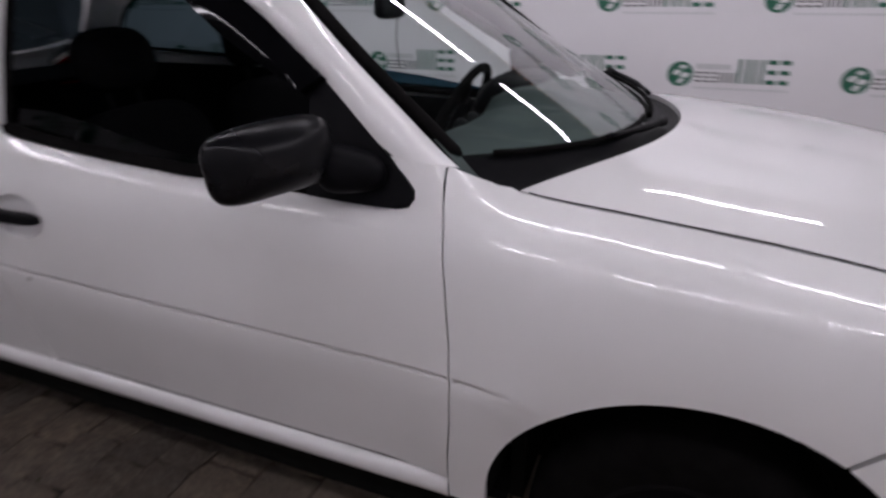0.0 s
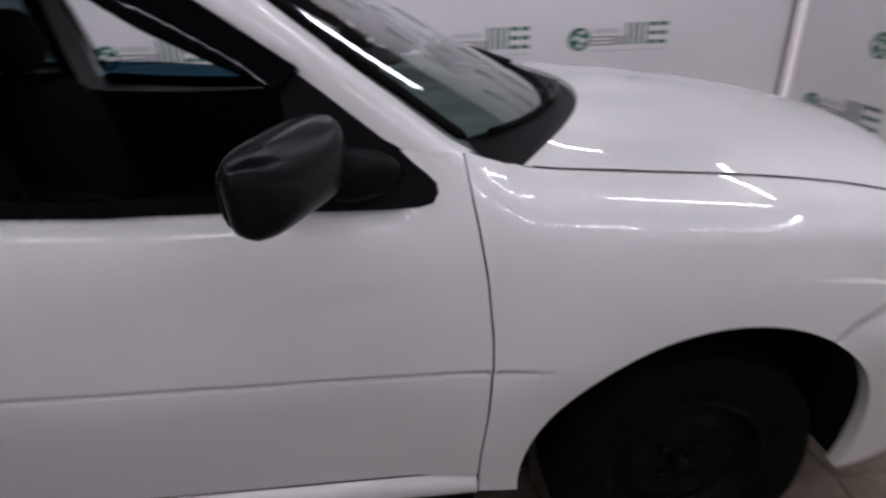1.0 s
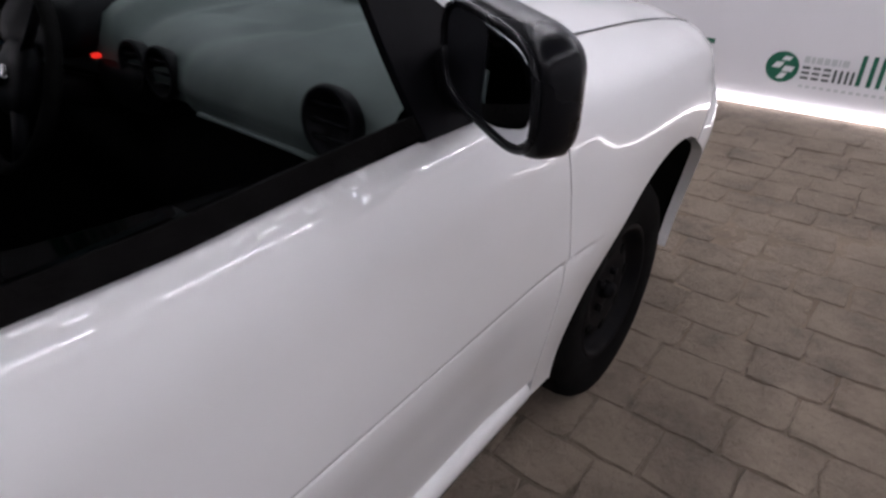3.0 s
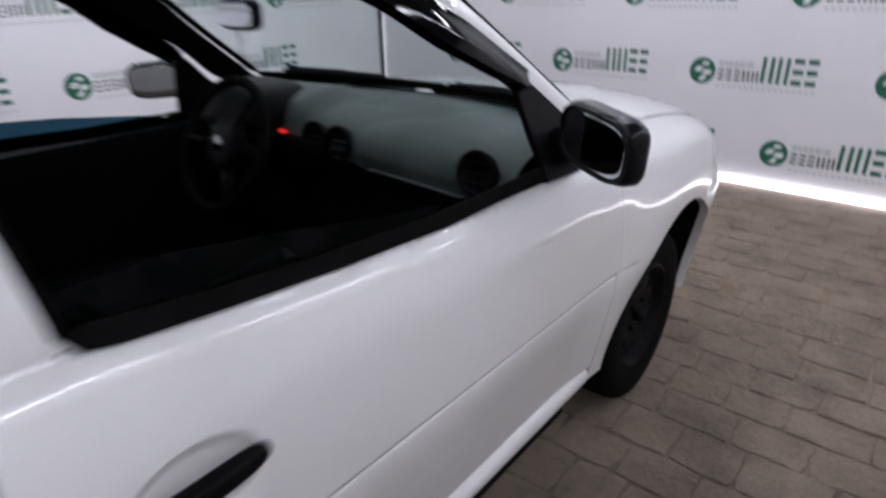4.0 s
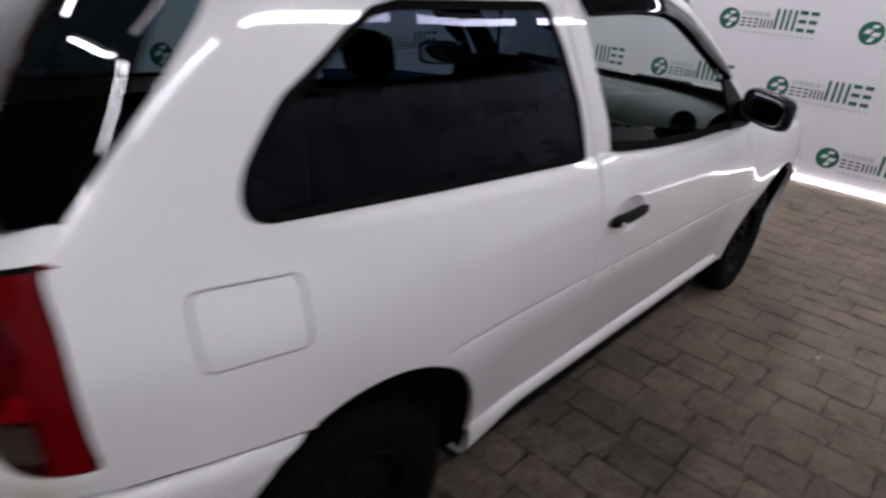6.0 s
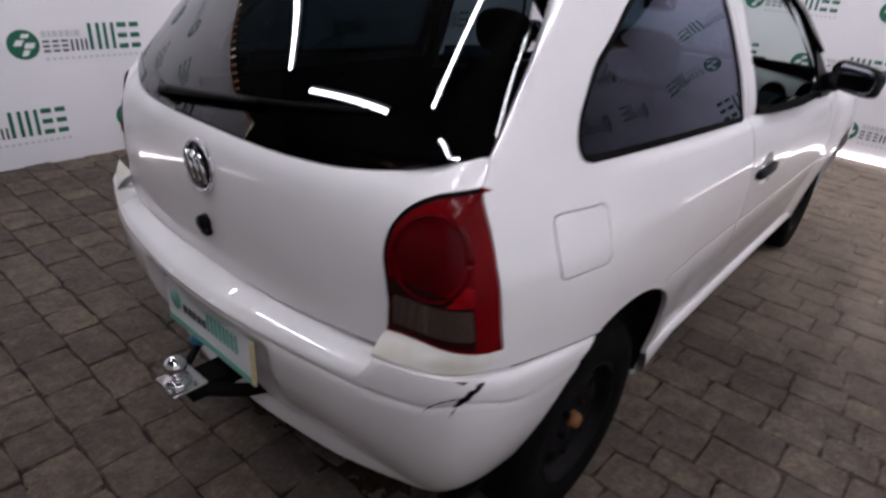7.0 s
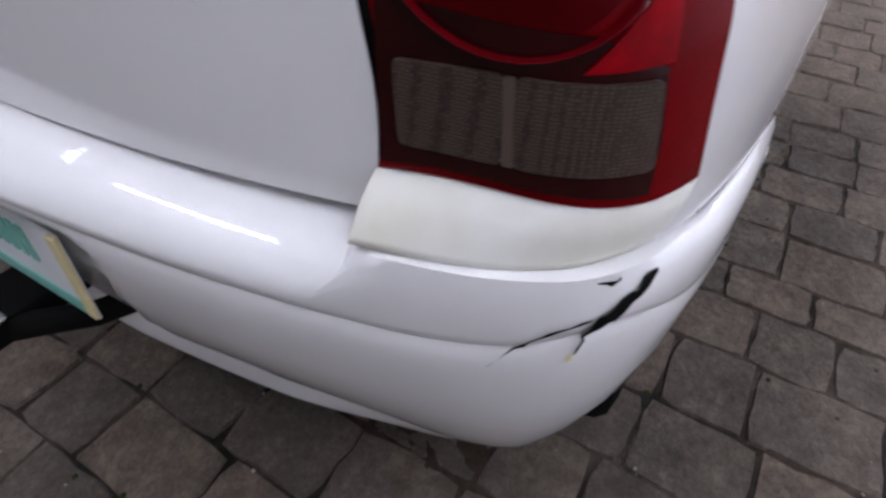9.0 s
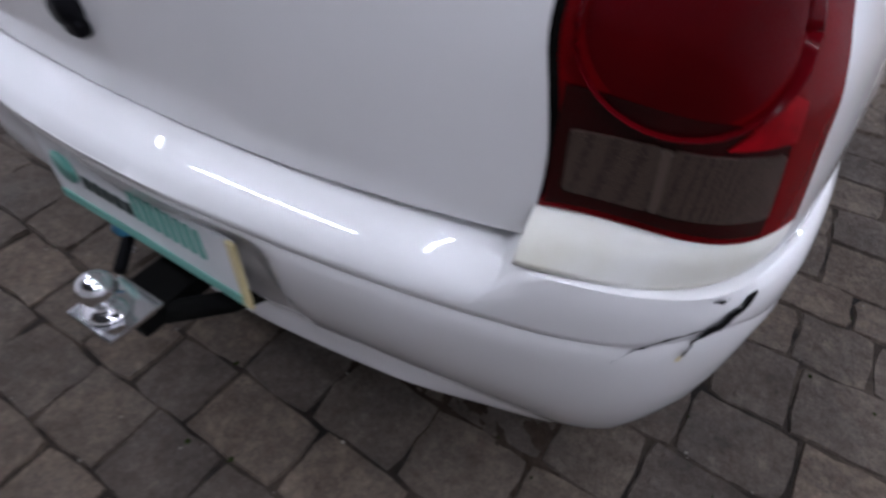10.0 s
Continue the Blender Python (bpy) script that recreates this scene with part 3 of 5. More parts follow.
def panel(name, outline, material, parent, label="", holes=(), d=0.035, extra=(), off=0.0, rim=0.014, bulge=None, mirror=False, double=False, fn=None, fnn=None):
    """A sheet of the body's surface inside a (u, z) outline, with its edge turned inwards by rim."""
    fn, fnn = fn or surf, fnn or surf_n
    V, F = fill(outline, holes, d, extra)
    co, no = [], []
    for u, z in V:
        n = fnn(u, z)
        co.append(fn(u, z) + n * (off + (bulge(u, z) if bulge else 0.0)))
        no.append(n)
    # make faces look outwards: one turn for the whole sheet
    def turn_of(f):
        (ax, ay), (bx, by), (cx, cy) = (V[i] for i in f)
        return (bx - ax) * (cy - ay) - (by - ay) * (cx - ax)
    vote = 0
    for f in F:
        a, b, c = (co[i] for i in f)
        vote += math.copysign((b - a).cross(c - a).length, (b - a).cross(c - a).dot(no[f[0]]) * turn_of(f))
    faces, count = [], {}
    for f in F:
        f = tuple(f) if turn_of(f) * vote > 0 else (f[0], f[2], f[1])
        faces.append(f)
        for i in range(3):
            e = (f[i], f[(i + 1) % 3])
            count[e] = count.get(e, 0) + 1
    if bulge:
        acc = [Vector() for _ in co]
        for f in faces:
            fnv = (co[f[1]] - co[f[0]]).cross(co[f[2]] - co[f[0]])
            for i in f:
                acc[i] += fnv
        no = [a.normalized() for a in acc]
    nt = len(faces)
    norms = [no[i] for f in faces for i in f]
    if rim:
        border = [e for e in count if (e[1], e[0]) not in count]
        idx = {}
        for a, b in border:
            for i in (a, b):
                if i not in idx:
                    idx[i] = len(co)
                    co.append(co[i] - no[i] * rim)
        for a, b in border:
            f = (b, a, idx[a], idx[b])
            fn_ = (co[f[1]] - co[f[0]]).cross(co[f[2]] - co[f[0]]).normalized()
            faces.append(f)
            norms += [fn_] * 4
    if mirror:
        co = [Vector((c.x, 2 * AX - c.y, c.z)) for c in co]
        nn, k = [], 0
        for f in faces:
            nn += [Vector((n.x, -n.y, n.z)) for n in reversed(norms[k:k + len(f)])]
            k += len(f)
        faces, norms = [tuple(reversed(f)) for f in faces], nn
    me = bpy.data.meshes.new(name)
    me.from_pydata([tuple(c) for c in co], [], faces)
    me.materials.append(material)
    me.polygons.foreach_set("use_smooth", [True] * len(me.polygons))
    me.normals_split_custom_set([tuple(n) for n in norms])
    ob = new(name, me)
    ob.parent = parent
    if label:
        ob["label"] = label
    return ob


def arc(cx, cz, r, a0, a1, n=26):
    return [(cx + r * math.cos(radians(a)), cz + r * math.sin(radians(a))) for a in lin(a0, a1, n)]


def shift(pts, dx, dz=0.0):
    return [(x + dx, z + dz) for x, z in pts]


SEAM_F = [(0.700, 0.357), (0.703, 0.42), (0.714, 0.52), (0.720, 0.64), (0.720, 0.70), (0.711, 0.81), (0.699, 0.895), (0.690, 0.95), (0.684, 0.996)]
SEAM_B = [(-0.455, 0.357), (-0.470, 0.516), (-0.500, 0.62), (-0.505, 0.70), (-0.509, 0.836), (-0.497, 0.93), (-0.490, 0.961), (-0.510, 1.154), (-0.528, 1.287), (-0.540, 1.345)]
DOOR_WIN = [(0.648, 1.000), (0.606, 1.003), (0.584, 1.008), (0.604, 0.988), (0.624, 0.971), (0.638, 0.957), (0.640, 0.943), (0.631, 0.929), (0.608, 0.923), (0.569, 0.922), (0.45, 0.924), (0.13, 0.931), (-0.09, 0.944), (-0.25, 0.956), (-0.36, 0.966), (-0.395, 0.972), (-0.412, 0.990), (-0.43, 1.135), (-0.448, 1.285), (-0.456, 1.345)]
DOOR = shift(SEAM_F, -0.0018) + DOOR_WIN + shift(SEAM_B[::-1], 0.003)


def smooth_line(pts, n):
    """A soft curve through points, as n points."""
    out = []
    P = [pts[0]] + list(pts) + [pts[-1]]
    for q in lin(0, len(pts) - 1, n):
        i = min(len(pts) - 2, int(q))
        t = q - i
        p0, p1, p2, p3 = (Vector(P[i + k]) for k in range(4))
        out.append(tuple(0.5 * (2 * p1 + (p2 - p0) * t + (2 * p0 - 5 * p1 + 4 * p2 - p3) * t * t + (3 * p1 - p0 - 3 * p2 + p3) * t**3)))
    return out


HATCH_SIDE = smooth_line([(-0.578, 0.706), (-0.583, 0.78), (-0.576, 0.838), (-0.568, 0.885), (-0.570, 0.925), (-0.580, 0.957), (-0.600, 0.985), (-0.630, 1.005), (-0.660, 1.015), (-0.681, 1.020)], 34)
LAMP_EDGE = smooth_line([(-1.812, 1.0205), (-1.778, 0.985), (-1.752, 0.940), (-1.738, 0.890), (-1.731, 0.830), (-1.727, 0.785), (-1.720, 0.742)], 22)
WIN_EDGE_X = [(-1.690, 1.066), (-1.644, 1.111), (-1.596, 1.157), (-1.550, 1.202), (-1.506, 1.248), (-1.463, 1.293), (-1.422, 1.345)]
QWIN = [(-0.536, 0.973), (-0.533, 1.105), (-0.562, 1.235), (-0.588, 1.320), (-0.614, 1.334), (-1.08, 1.332), (-1.15, 1.318), (-1.22, 1.280), (-1.372, 1.183), (-1.452, 1.095), (-1.470, 1.050), (-1.462, 1.022), (-1.435, 1.010), (-1.31, 1.004), (-0.95, 0.988), (-0.57, 0.970)]
SEAM_BUMPER = [(-1.775, 0.705), (-1.65, 0.690), (-1.414, 0.650)]
FUEL = [(-1.583, 0.948), (-1.400, 0.934), (-1.408, 0.812), (-1.586, 0.826)]
FENDER_ARCH = arc(FX, 0.33, 0.362, 186, 59)
ARCH_X = RX + 0.022                      # the rear arch sits a little ahead of its axle
REAR_ARCH = arc(ARCH_X, 0.33, 0.354, 112, -2)


def glass_z(y):
    return 1.008 + 0.056 * (abs(y - AX) / 0.588) ** 5.0


def lamp_foot(y):
    """Height of the tail lamp's lower edge, bowed up between its ends."""
    f = min(1.0, max(0.0, (-0.580 - y) / 0.180))
    return 0.741 + 0.008 * math.sin(math.pi * f)


def hatch_bottom(y):
    return 0.688 + 0.012 * (abs(y - AX) / 0.505) ** 1.5


car = tagged(new("car"), "white two-door hatchback with cracked rear bumper parked on pavers", "car")
FENDER_TOP = [(x, hood_z(x) - 0.001) for x in (1.3, 1.2, 1.1, 1.0, 0.9, 0.85, 0.80, 0.76, 0.73, 0.70)]
FENDER = shift(SEAM_F, 0.0018)[::-1] + [(0.701, 0.305), (0.778, 0.300)] + FENDER_ARCH + X([(1.362, 0.676), (1.40, 0.696), (1.455, 0.729), (1.441, 0.765), (1.490, 0.797), (1.540, 0.812)] + [(x, hood_z(x) - 0.001) for x in (1.545, 1.5, 1.45, 1.4, 1.35)]) + FENDER_TOP
QUARTER = X(shift(SEAM_B, -0.003)) + [(-0.9, 1.345)] + X(WIN_EDGE_X[::-1]) + [(-1.819, 1.040)] + shift(LAMP_EDGE, 0.0025) + X(SEAM_BUMPER) + X(REAR_ARCH) + X([(-0.925, 0.347), (-0.457, 0.347)])
CUP = [(-0.343 + 0.080 * math.cos(a), 0.797 + 0.052 * math.sin(a)) for a in lin(0, 2 * math.pi, 33)[:-1]]
QHOLES = [rounded(X(QWIN), 0.02, 3), rounded(X(FUEL), 0.025)]
CREASE = [(u, crease_z(u) + k) for u in lin(-1.12, 0.84, 60) for k in (-0.012, -0.005, -0.0015, 0.0015, 0.005, 0.012)]
CORNER_Y = surf(ux(-1.692, 1.064), 1.064).y
HALF_Y = lin(CORNER_Y * 0.985, AX, 22)
HATCH = Y(shift([(y, hatch_bottom(y)) for y in lin(AX, -0.574, 14)], 0)) + Y(HATCH_SIDE) + [(-1.812, 1.0235), (-1.822, 1.042)] + X([(-1.698, 1.060)]) + Y([(y, glass_z(y) - 0.004) for y in HALF_Y])
REAR_GLASS = Y([(y, glass_z(y)) for y in HALF_Y[::-1]]) + X(shift(WIN_EDGE_X, -0.005)) + [(-2.52, 1.345)]
LAMP = Y([(y - 0.0085 * step(0.72, 0.80, z), z - 0.007 * step(0.93, 1.0, z)) for y, z in HATCH_SIDE if z > 0.745]) + shift(LAMP_EDGE, -0.0025) + Y([(y, lamp_foot(y)) for y in (-0.745, -0.725, -0.70, -0.68, -0.66, -0.64, -0.62, -0.60, -0.582)])

def glass_surf(u, z):
    """The rear window: a leaning sheet, nearly flat across and rolled in at its ends."""
    p = surf(u, z)
    a, dz = abs(p.y - AX) / 0.53, z - 1.20
    x = -1.7045 + 0.93 * dz + 0.20 * dz * dz + (0.080 + 0.06 * dz) * a ** 2.9
    p.x += (x - p.x) * step(0.60, 0.51, abs(p.y - AX)) * step(1.0, 1.06, z)
    return p


def glass_n(u, z):
    e = 0.003
    return (glass_surf(u + e, z) - glass_surf(u - e, z)).cross(glass_surf(u, z + e) - glass_surf(u, z - e)).normalized()


def low_surf(u, z):
    """The far door sits a little lower at its belt."""
    return surf(u, z) - Vector((0, 0, 0.055 * step(1.30, 1.0, z)))


def belt_z(u):
    return smooth_interp(u, [-1.42, -1.31, -0.95, -0.64, -0.50, -0.40, -0.25, -0.09, 0.13, 0.45, 0.65], [1.008, 1.002, 0.986, 0.972, 0.972, 0.971, 0.956, 0.944, 0.931, 0.924, 0.922])


def door_surf(u, z):
    """The skin of door and quarter panel, rolled in along the windows' lower edge."""
    p = surf(u, z)
    if not -1.42 < u < 0.64:
        return p
    d = belt_z(u) - z
    if -0.25 < d < 0.16:
        fade = step(-1.42, -1.20, u) * step(0.64, 0.55, u)
        roll = 0.0195 - 0.0105 * step(-0.46, -0.62, u)
        inward = ((0.032 - d) / 0.032) ** 2 if 0 < d < 0.032 else 0.0 if d > 0 else math.exp(d / 0.035) * step(-0.25, -0.15, d)
        p.y -= fade * (0.006 * step(0.16, 0.03, d) * step(-0.25, -0.05, d) - roll * inward)
    return p


def door_n(u, z):
    e = 0.0015
    return (door_surf(u + e, z) - door_surf(u - e, z)).cross(door_surf(u, z + e) - door_surf(u, z - e)).normalized()


ROLL = [(u, belt_z(u) - d) for u in lin(-1.40, 0.63, 76) for d in (-0.05, -0.03, -0.016, -0.006, 0.0, 0.004, 0.009, 0.014, 0.019, 0.025, 0.032, 0.045, 0.07)]


FENDER_TOP = [(u, hood_z(u) - d) for u in lin(0.70, 1.35, 26) for d in (0.006, 0.012, 0.019, 0.027, 0.036, 0.046, 0.058, 0.075)]


def bumper_top(u):
    """Height of the front bumper's upper ledge."""
    return smooth_interp(u, [1.335, 1.366, 1.41, 1.47, 1.56, 1.75, 1.9, 2.05, 2.4], [0.638, 0.667, 0.688, 0.718, 0.726, 0.712, 0.69, 0.68, 0.60])


def flip_car(bm, other):
    if other:
        bmesh.ops.transform(bm, matrix=Matrix.Translation((0, 2 * AX, 0)) @ Matrix.Diagonal((1, -1, 1, 1)), verts=bm.verts)
        bmesh.ops.reverse_faces(bm, faces=bm.faces)
    return bm


for side in (False, True):
    door = panel("door", DOOR, PAINT, car, "white door with its window wound down", holes=[CUP], extra=CREASE if side else CREASE + ROLL, mirror=side, fn=low_surf if side else door_surf, fnn=surf_n if side else door_n)
    panel("fender", FENDER, PAINT, car, "white front fender", extra=CREASE + FENDER_TOP, mirror=side)
    panel("quarter_panel", QUARTER, PAINT, car, "white rear quarter panel", holes=QHOLES, extra=CREASE if side else CREASE + ROLL, mirror=side, fn=surf if side else door_surf, fnn=surf_n if side else door_n)
    panel("fuel_flap", rounded(X([(x + sx, z + sz) for (x, z), sx, sz in zip(FUEL, (0.0040, -0.0040, -0.0040, 0.0040), (-0.0040, -0.0040, 0.0040, 0.0040))]), 0.022), PAINT, car, mirror=side, d=0.02)
    panel("fuel_recess", rounded(X([(x + sx, z + sz) for (x, z), sx, sz in zip(FUEL, (-0.008, 0.008, 0.008, -0.008), (0.008, 0.008, -0.008, -0.008))]), 0.025), PAINT, car, mirror=side, d=0.02, off=-0.012, rim=0)
    panel("quarter_glass", rounded(X(QWIN), 0.02, 3), GLASS_SIDE if not side else GLASS_TINT, car, "dark film-tinted side glass", off=-0.006, rim=0, mirror=side)
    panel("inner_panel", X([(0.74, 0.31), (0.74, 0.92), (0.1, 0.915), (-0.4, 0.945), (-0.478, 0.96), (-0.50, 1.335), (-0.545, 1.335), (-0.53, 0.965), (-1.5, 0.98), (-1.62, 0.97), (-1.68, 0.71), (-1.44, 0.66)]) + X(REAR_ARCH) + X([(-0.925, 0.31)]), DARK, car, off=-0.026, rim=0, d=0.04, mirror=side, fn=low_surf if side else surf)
    panel("front_bumper", X(arc(FX, 0.33, 0.362, 57.6, -14, 14)) + [(1.6, 0.24), (2.4, 0.25), (2.4, 0.60), (2.05, 0.68), (1.9, 0.69), (1.75, 0.712)] + X([(1.52, 0.728), (1.46, 0.718), (1.405, 0.688), (1.366, 0.667)]), PAINT, car, "white front bumper", mirror=side, rim=0.026, d=0.022, bulge=lambda u, z: 0.009 * step(0.0, 0.03, bumper_top(u) - z) * step(1.33, 1.40, u))
    panel("headlamp", X([(1.460, 0.727), (1.52, 0.734)]) + [(1.75, 0.717), (1.9, 0.695), (2.05, 0.69), (2.10, 0.72), (1.98, 0.765), (1.8, 0.79)] + X([(1.545, 0.808), (1.492, 0.793), (1.446, 0.764)]), GLASS_CLEAR, car, "clear headlamp lens", mirror=side, rim=0.03)
    panel("lamp_reflector", X([(1.460, 0.727), (1.52, 0.734)]) + [(1.75, 0.717), (1.9, 0.695), (2.05, 0.69), (2.10, 0.72), (1.98, 0.765), (1.8, 0.79)] + X([(1.545, 0.808), (1.492, 0.793), (1.446, 0.764)]), CHROME, car, mirror=side, off=-0.03, rim=0)
    panel("hatch_half", HATCH, PAINT, car, mirror=side)
    panel("glass_half", REAR_GLASS, GLASS_DARK, car, "dark rear window glass", off=-0.002, rim=0.004, mirror=side, d=0.025, fn=glass_surf, fnn=glass_n)
    panel("tail_lamp", LAMP, LAMP_RED, car, "red tail lamp with a smoked reversing lens", off=-0.024 if side else 0.002, rim=0.03, d=0.012, mirror=side)

    # A thin dark rod stands in for the shade inside this seam.
    part("bumper_gap", flip_car(tube_bm([surf(u, z - 0.0015) - surf_n(u, z) * 0.0012 for u, z in X([(x, smooth_interp(-x, [1.414, 1.65, 1.775], [0.650, 0.690, 0.705])) for x in lin(-1.71, -1.418, 24)])], 0.0014, 6), side), DARK, car, "dark rod drawn as the shade in the gap above the bumper")

# sills
def sill_bm(sgn):
    prof = [(0.346, 0.755), (0.341, 0.764), (0.332, 0.770), (0.318, 0.772), (0.303, 0.769), (0.292, 0.760), (0.284, 0.742), (0.282, 0.70)]
    def at(x, k):
        z, y = prof[k]
        z -= (0.346 - z) * 0.9 * step(-0.70, -0.925, x)      # deeper towards the rear wheel
        return Vector((x, -y if sgn < 0 else 2 * AX + y, z))
    return grid_bm(at, lin(-0.925, 0.698, 40), range(len(prof)))
for sgn in (-1, 1):
    part("sill", sill_bm(sgn), PAINT, car, "white sill below the door")

# ---------------- bumper, rear ----------------
PLAN = [(-1.40, -0.812), (-1.55, -0.808), (-1.68, -0.798), (-1.765, -0.776), (-1.825, -0.733), (-1.862, -0.670), (-1.886, -0.59), (-1.919, -0.45), (-1.946, -0.26), (-1.955, -0.16), (-1.957, AX)]
CUM = [0.0]
for p, q in zip(PLAN, PLAN[1:]):
    CUM.append(CUM[-1] + math.dist(p, q))
S_END = CUM[-1]


def plan_at(s):
    return Vector((smooth_interp(s, CUM, [p[0] for p in PLAN]), smooth_interp(s, CUM, [p[1] for p in PLAN]), 0))


def bumper_profile(s, y, x):
    ay = abs(y - AX) - AX
    rear = step(-1.70, -1.85, x) * step(0.600, 0.580, ay)
    zt = 0.700 - 0.026 * step(0.592, 0.572, ay) if x < -1.80 else smooth_interp(-x, [1.40, 1.65, 1.80], [0.643, 0.685, 0.700])
    zl = smooth_interp(ay, [0.14, 0.46, 0.6, 0.70, 0.76, 0.80], [0.636, 0.631, 0.627, 0.634, 0.650, 0.62])
    rec = 0.024 * step(0.275, 0.225, abs(y - AX))
    groove = 0.0024 * step(-1.62, -1.75, x)
    side = step(-1.84, -1.74, x) * (1 - 0.6 * step(-1.62, -1.45, x))          # a rounded ledge where the side stands proud of the quarter panel
    rows = [(zt + 0.0125 * rear - 0.002 * (1 - rear), -0.085 * rear - 0.05 * (1 - rear)), (zt + 0.0110 * rear - 0.001 * side, -0.048 * rear - 0.004 - 0.013 * side), (zt + 0.0028 * rear - 0.001 * side, -0.0295 * rear - 0.0035 - 0.0115 * side), (zt - 0.0055 * rear - 0.001 * side, -0.014 * rear - 0.003 - 0.010 * side), (zt - 0.010 - 0.0025 * rear, -0.005 * rear - 0.001 - 0.003 * side), (zt - 0.026, 0.0), (zl + 0.012, 0.001), (zl + 0.004, 0.0), (zl, -groove), (zl - 0.004, -0.001), (zl - 0.016, 0.001 - rec * 0.3)]
    lip = min(1.0, max(0.0, (0.735 - ay) / 0.30))           # the lower lip tapers off round the corner
    for z, o, plain in ((0.590, -0.001, -0.001), (0.545, -0.007, -0.005), (0.50, -0.020, -0.013), (0.455, -0.039, -0.026), (0.415, -0.063, -0.040), (0.388, -0.083, -0.052), (0.366, -0.094, -0.062), (0.352, -0.101, -0.069), (0.345, -0.102, -0.074), (0.336, -0.098, -0.080), (0.320, -0.093, -0.090), (0.308, -0.095, -0.102), (0.303, -0.14, -0.13)):
        z = min(z, zl - 0.03) if z > 0.5 else z
        z += (0.011 * (1 - lip) + 0.006 * step(-1.70, -1.55, x)) * step(0.40, 0.32, z)
        rows.append((z, o * lip + plain * (1 - lip) - rec * step(0.38, 0.45, z)))
    return rows


def arch_start(z):
    """Where the bumper's side begins at height z: the rim of the wheel arch."""
    x = ARCH_X - math.sqrt(max(0.0, 0.358**2 - max(0.0, z - 0.33) ** 2))
    lo, hi = 0.0, S_END
    for _ in range(30):
        m = (lo + hi) / 2
        lo, hi = (m, hi) if plan_at(m).x > x else (lo, m)
    return lo


def bumper_bm():
    bm = bmesh.new()
    cols = []
    for s in lin(0, S_END, 76):
        col = []
        for k in range(24):
            q = s
            for _ in range(2):
                p = plan_at(q)
                z = bumper_profile(q, p.y, p.x)[k][0]
                s0 = arch_start(z)
                q = s0 + s * (S_END - s0) / S_END
            p = plan_at(q)
            t = (plan_at(min(S_END, q + 0.004)) - plan_at(max(0, q - 0.004))).normalized()
            if s == S_END:
                t = Vector((0, 1, 0))
            z, o = bumper_profile(q, p.y, p.x)[k]
            col.append(Vector((p.x, p.y, z)) + Vector((-t.y, t.x, 0)) * o)
        cols.append(col)
    cols += [[Vector((c.x, 2 * AX - c.y, c.z)) for c in col] for col in reversed(cols[:-1])]
    V = [[bm.verts.new(c) for c in col] for col in cols]
    for a, b in zip(V, V[1:]):
        for k in range(len(a) - 1):
            bm.faces.new((a[k], b[k], b[k + 1], a[k + 1]))
    bmesh.ops.recalc_face_normals(bm, faces=bm.faces)
    return bm


rear_bumper = sharp(part("rear_bumper", bumper_bm(), PAINT, car, "white rear bumper, cracked at one corner"), 50)



def trim_bm(sgn):
    """Sloping trim from the lamp's lower edge out to the bumper's upper edge."""
    u0, u1 = uy(-0.580, 0.742), ux(-1.7315, 0.742)
    ss = [s for s in lin(0, S_END, 400)]
    s0 = min(ss, key=lambda s: abs(plan_at(s).y + 0.586))
    s1 = min(ss, key=lambda s: abs(plan_at(s).x + 1.768))
    def at(f, v):
        a = surf(u0 + (u1 - u0) * f, 0.741)
        a.z = lamp_foot(a.y) - 0.0015
        s = s0 + (s1 - s0) * f
        b = plan_at(s)
        t = (plan_at(s + 0.004) - plan_at(s - 0.004)).normalized()
        n = Vector((-t.y, t.x, 0))
        b = b + n * (-0.005 - 0.014 * f) + Vector((0, 0, 0.7045 - 0.004 * math.sin(f * math.pi)))
        if v > 1:
            p = b + n * -0.02 + Vector((0, 0, -0.006))
        else:
            p = a.lerp(b, v) + (n * 0.6 + Vector((0, 0, 0.8))) * 0.006 * math.sin(math.pi * v)
        return Vector((p.x, p.y if sgn < 0 else 2 * AX - p.y, p.z))
    bm = grid_bm(at, lin(0, 1, 24), [0, 0.15, 0.35, 0.55, 0.75, 0.9, 1.0, 1.1])
    bmesh.ops.recalc_face_normals(bm, faces=bm.faces)
    return bm


for sgn in (-1, 1):
    part("lamp_trim", trim_bm(sgn), TRIM_CREAM, car, "yellowed unpainted trim below the tail lamp")

# ---------------- roof, pillars, hood, windscreen ----------------
def rail_curve(s):
    """Lower (glass side) and upper (roof side) edges of the roof side from the pillar foot (0) to the tail (1)."""
    lo = [(0.684, 0.996), (0.652, 0.980), (0.566, 1.020), (0.433, 1.124), (0.300, 1.210), (0.150, 1.292), (0.03, 1.330), (-0.10, 1.345), (-0.50, 1.347), (-0.95, 1.347), (-1.36, 1.347)]
    up = [(0.702, -0.714, 0.990), (0.672, -0.702, 1.006), (0.590, -0.684, 1.068), (0.472, -0.655, 1.158), (0.345, -0.617, 1.258), (0.215, -0.576, 1.350), (0.09, -0.556, 1.380), (-0.10, -0.540, 1.390), (-0.50, -0.535, 1.390), (-0.95, -0.530, 1.384), (-1.45, -0.510, 1.366)]
    k = list(range(len(lo)))
    f = s * (len(lo) - 1)
    x, z = smooth_interp(f, k, [p[0] for p in lo]), smooth_interp(f, k, [p[1] for p in lo])
    a = Vector((x, -half_width(x, z), z))
    b = Vector([smooth_interp(f, k, [p[i] for p in up]) for i in range(3)])
    return a, b


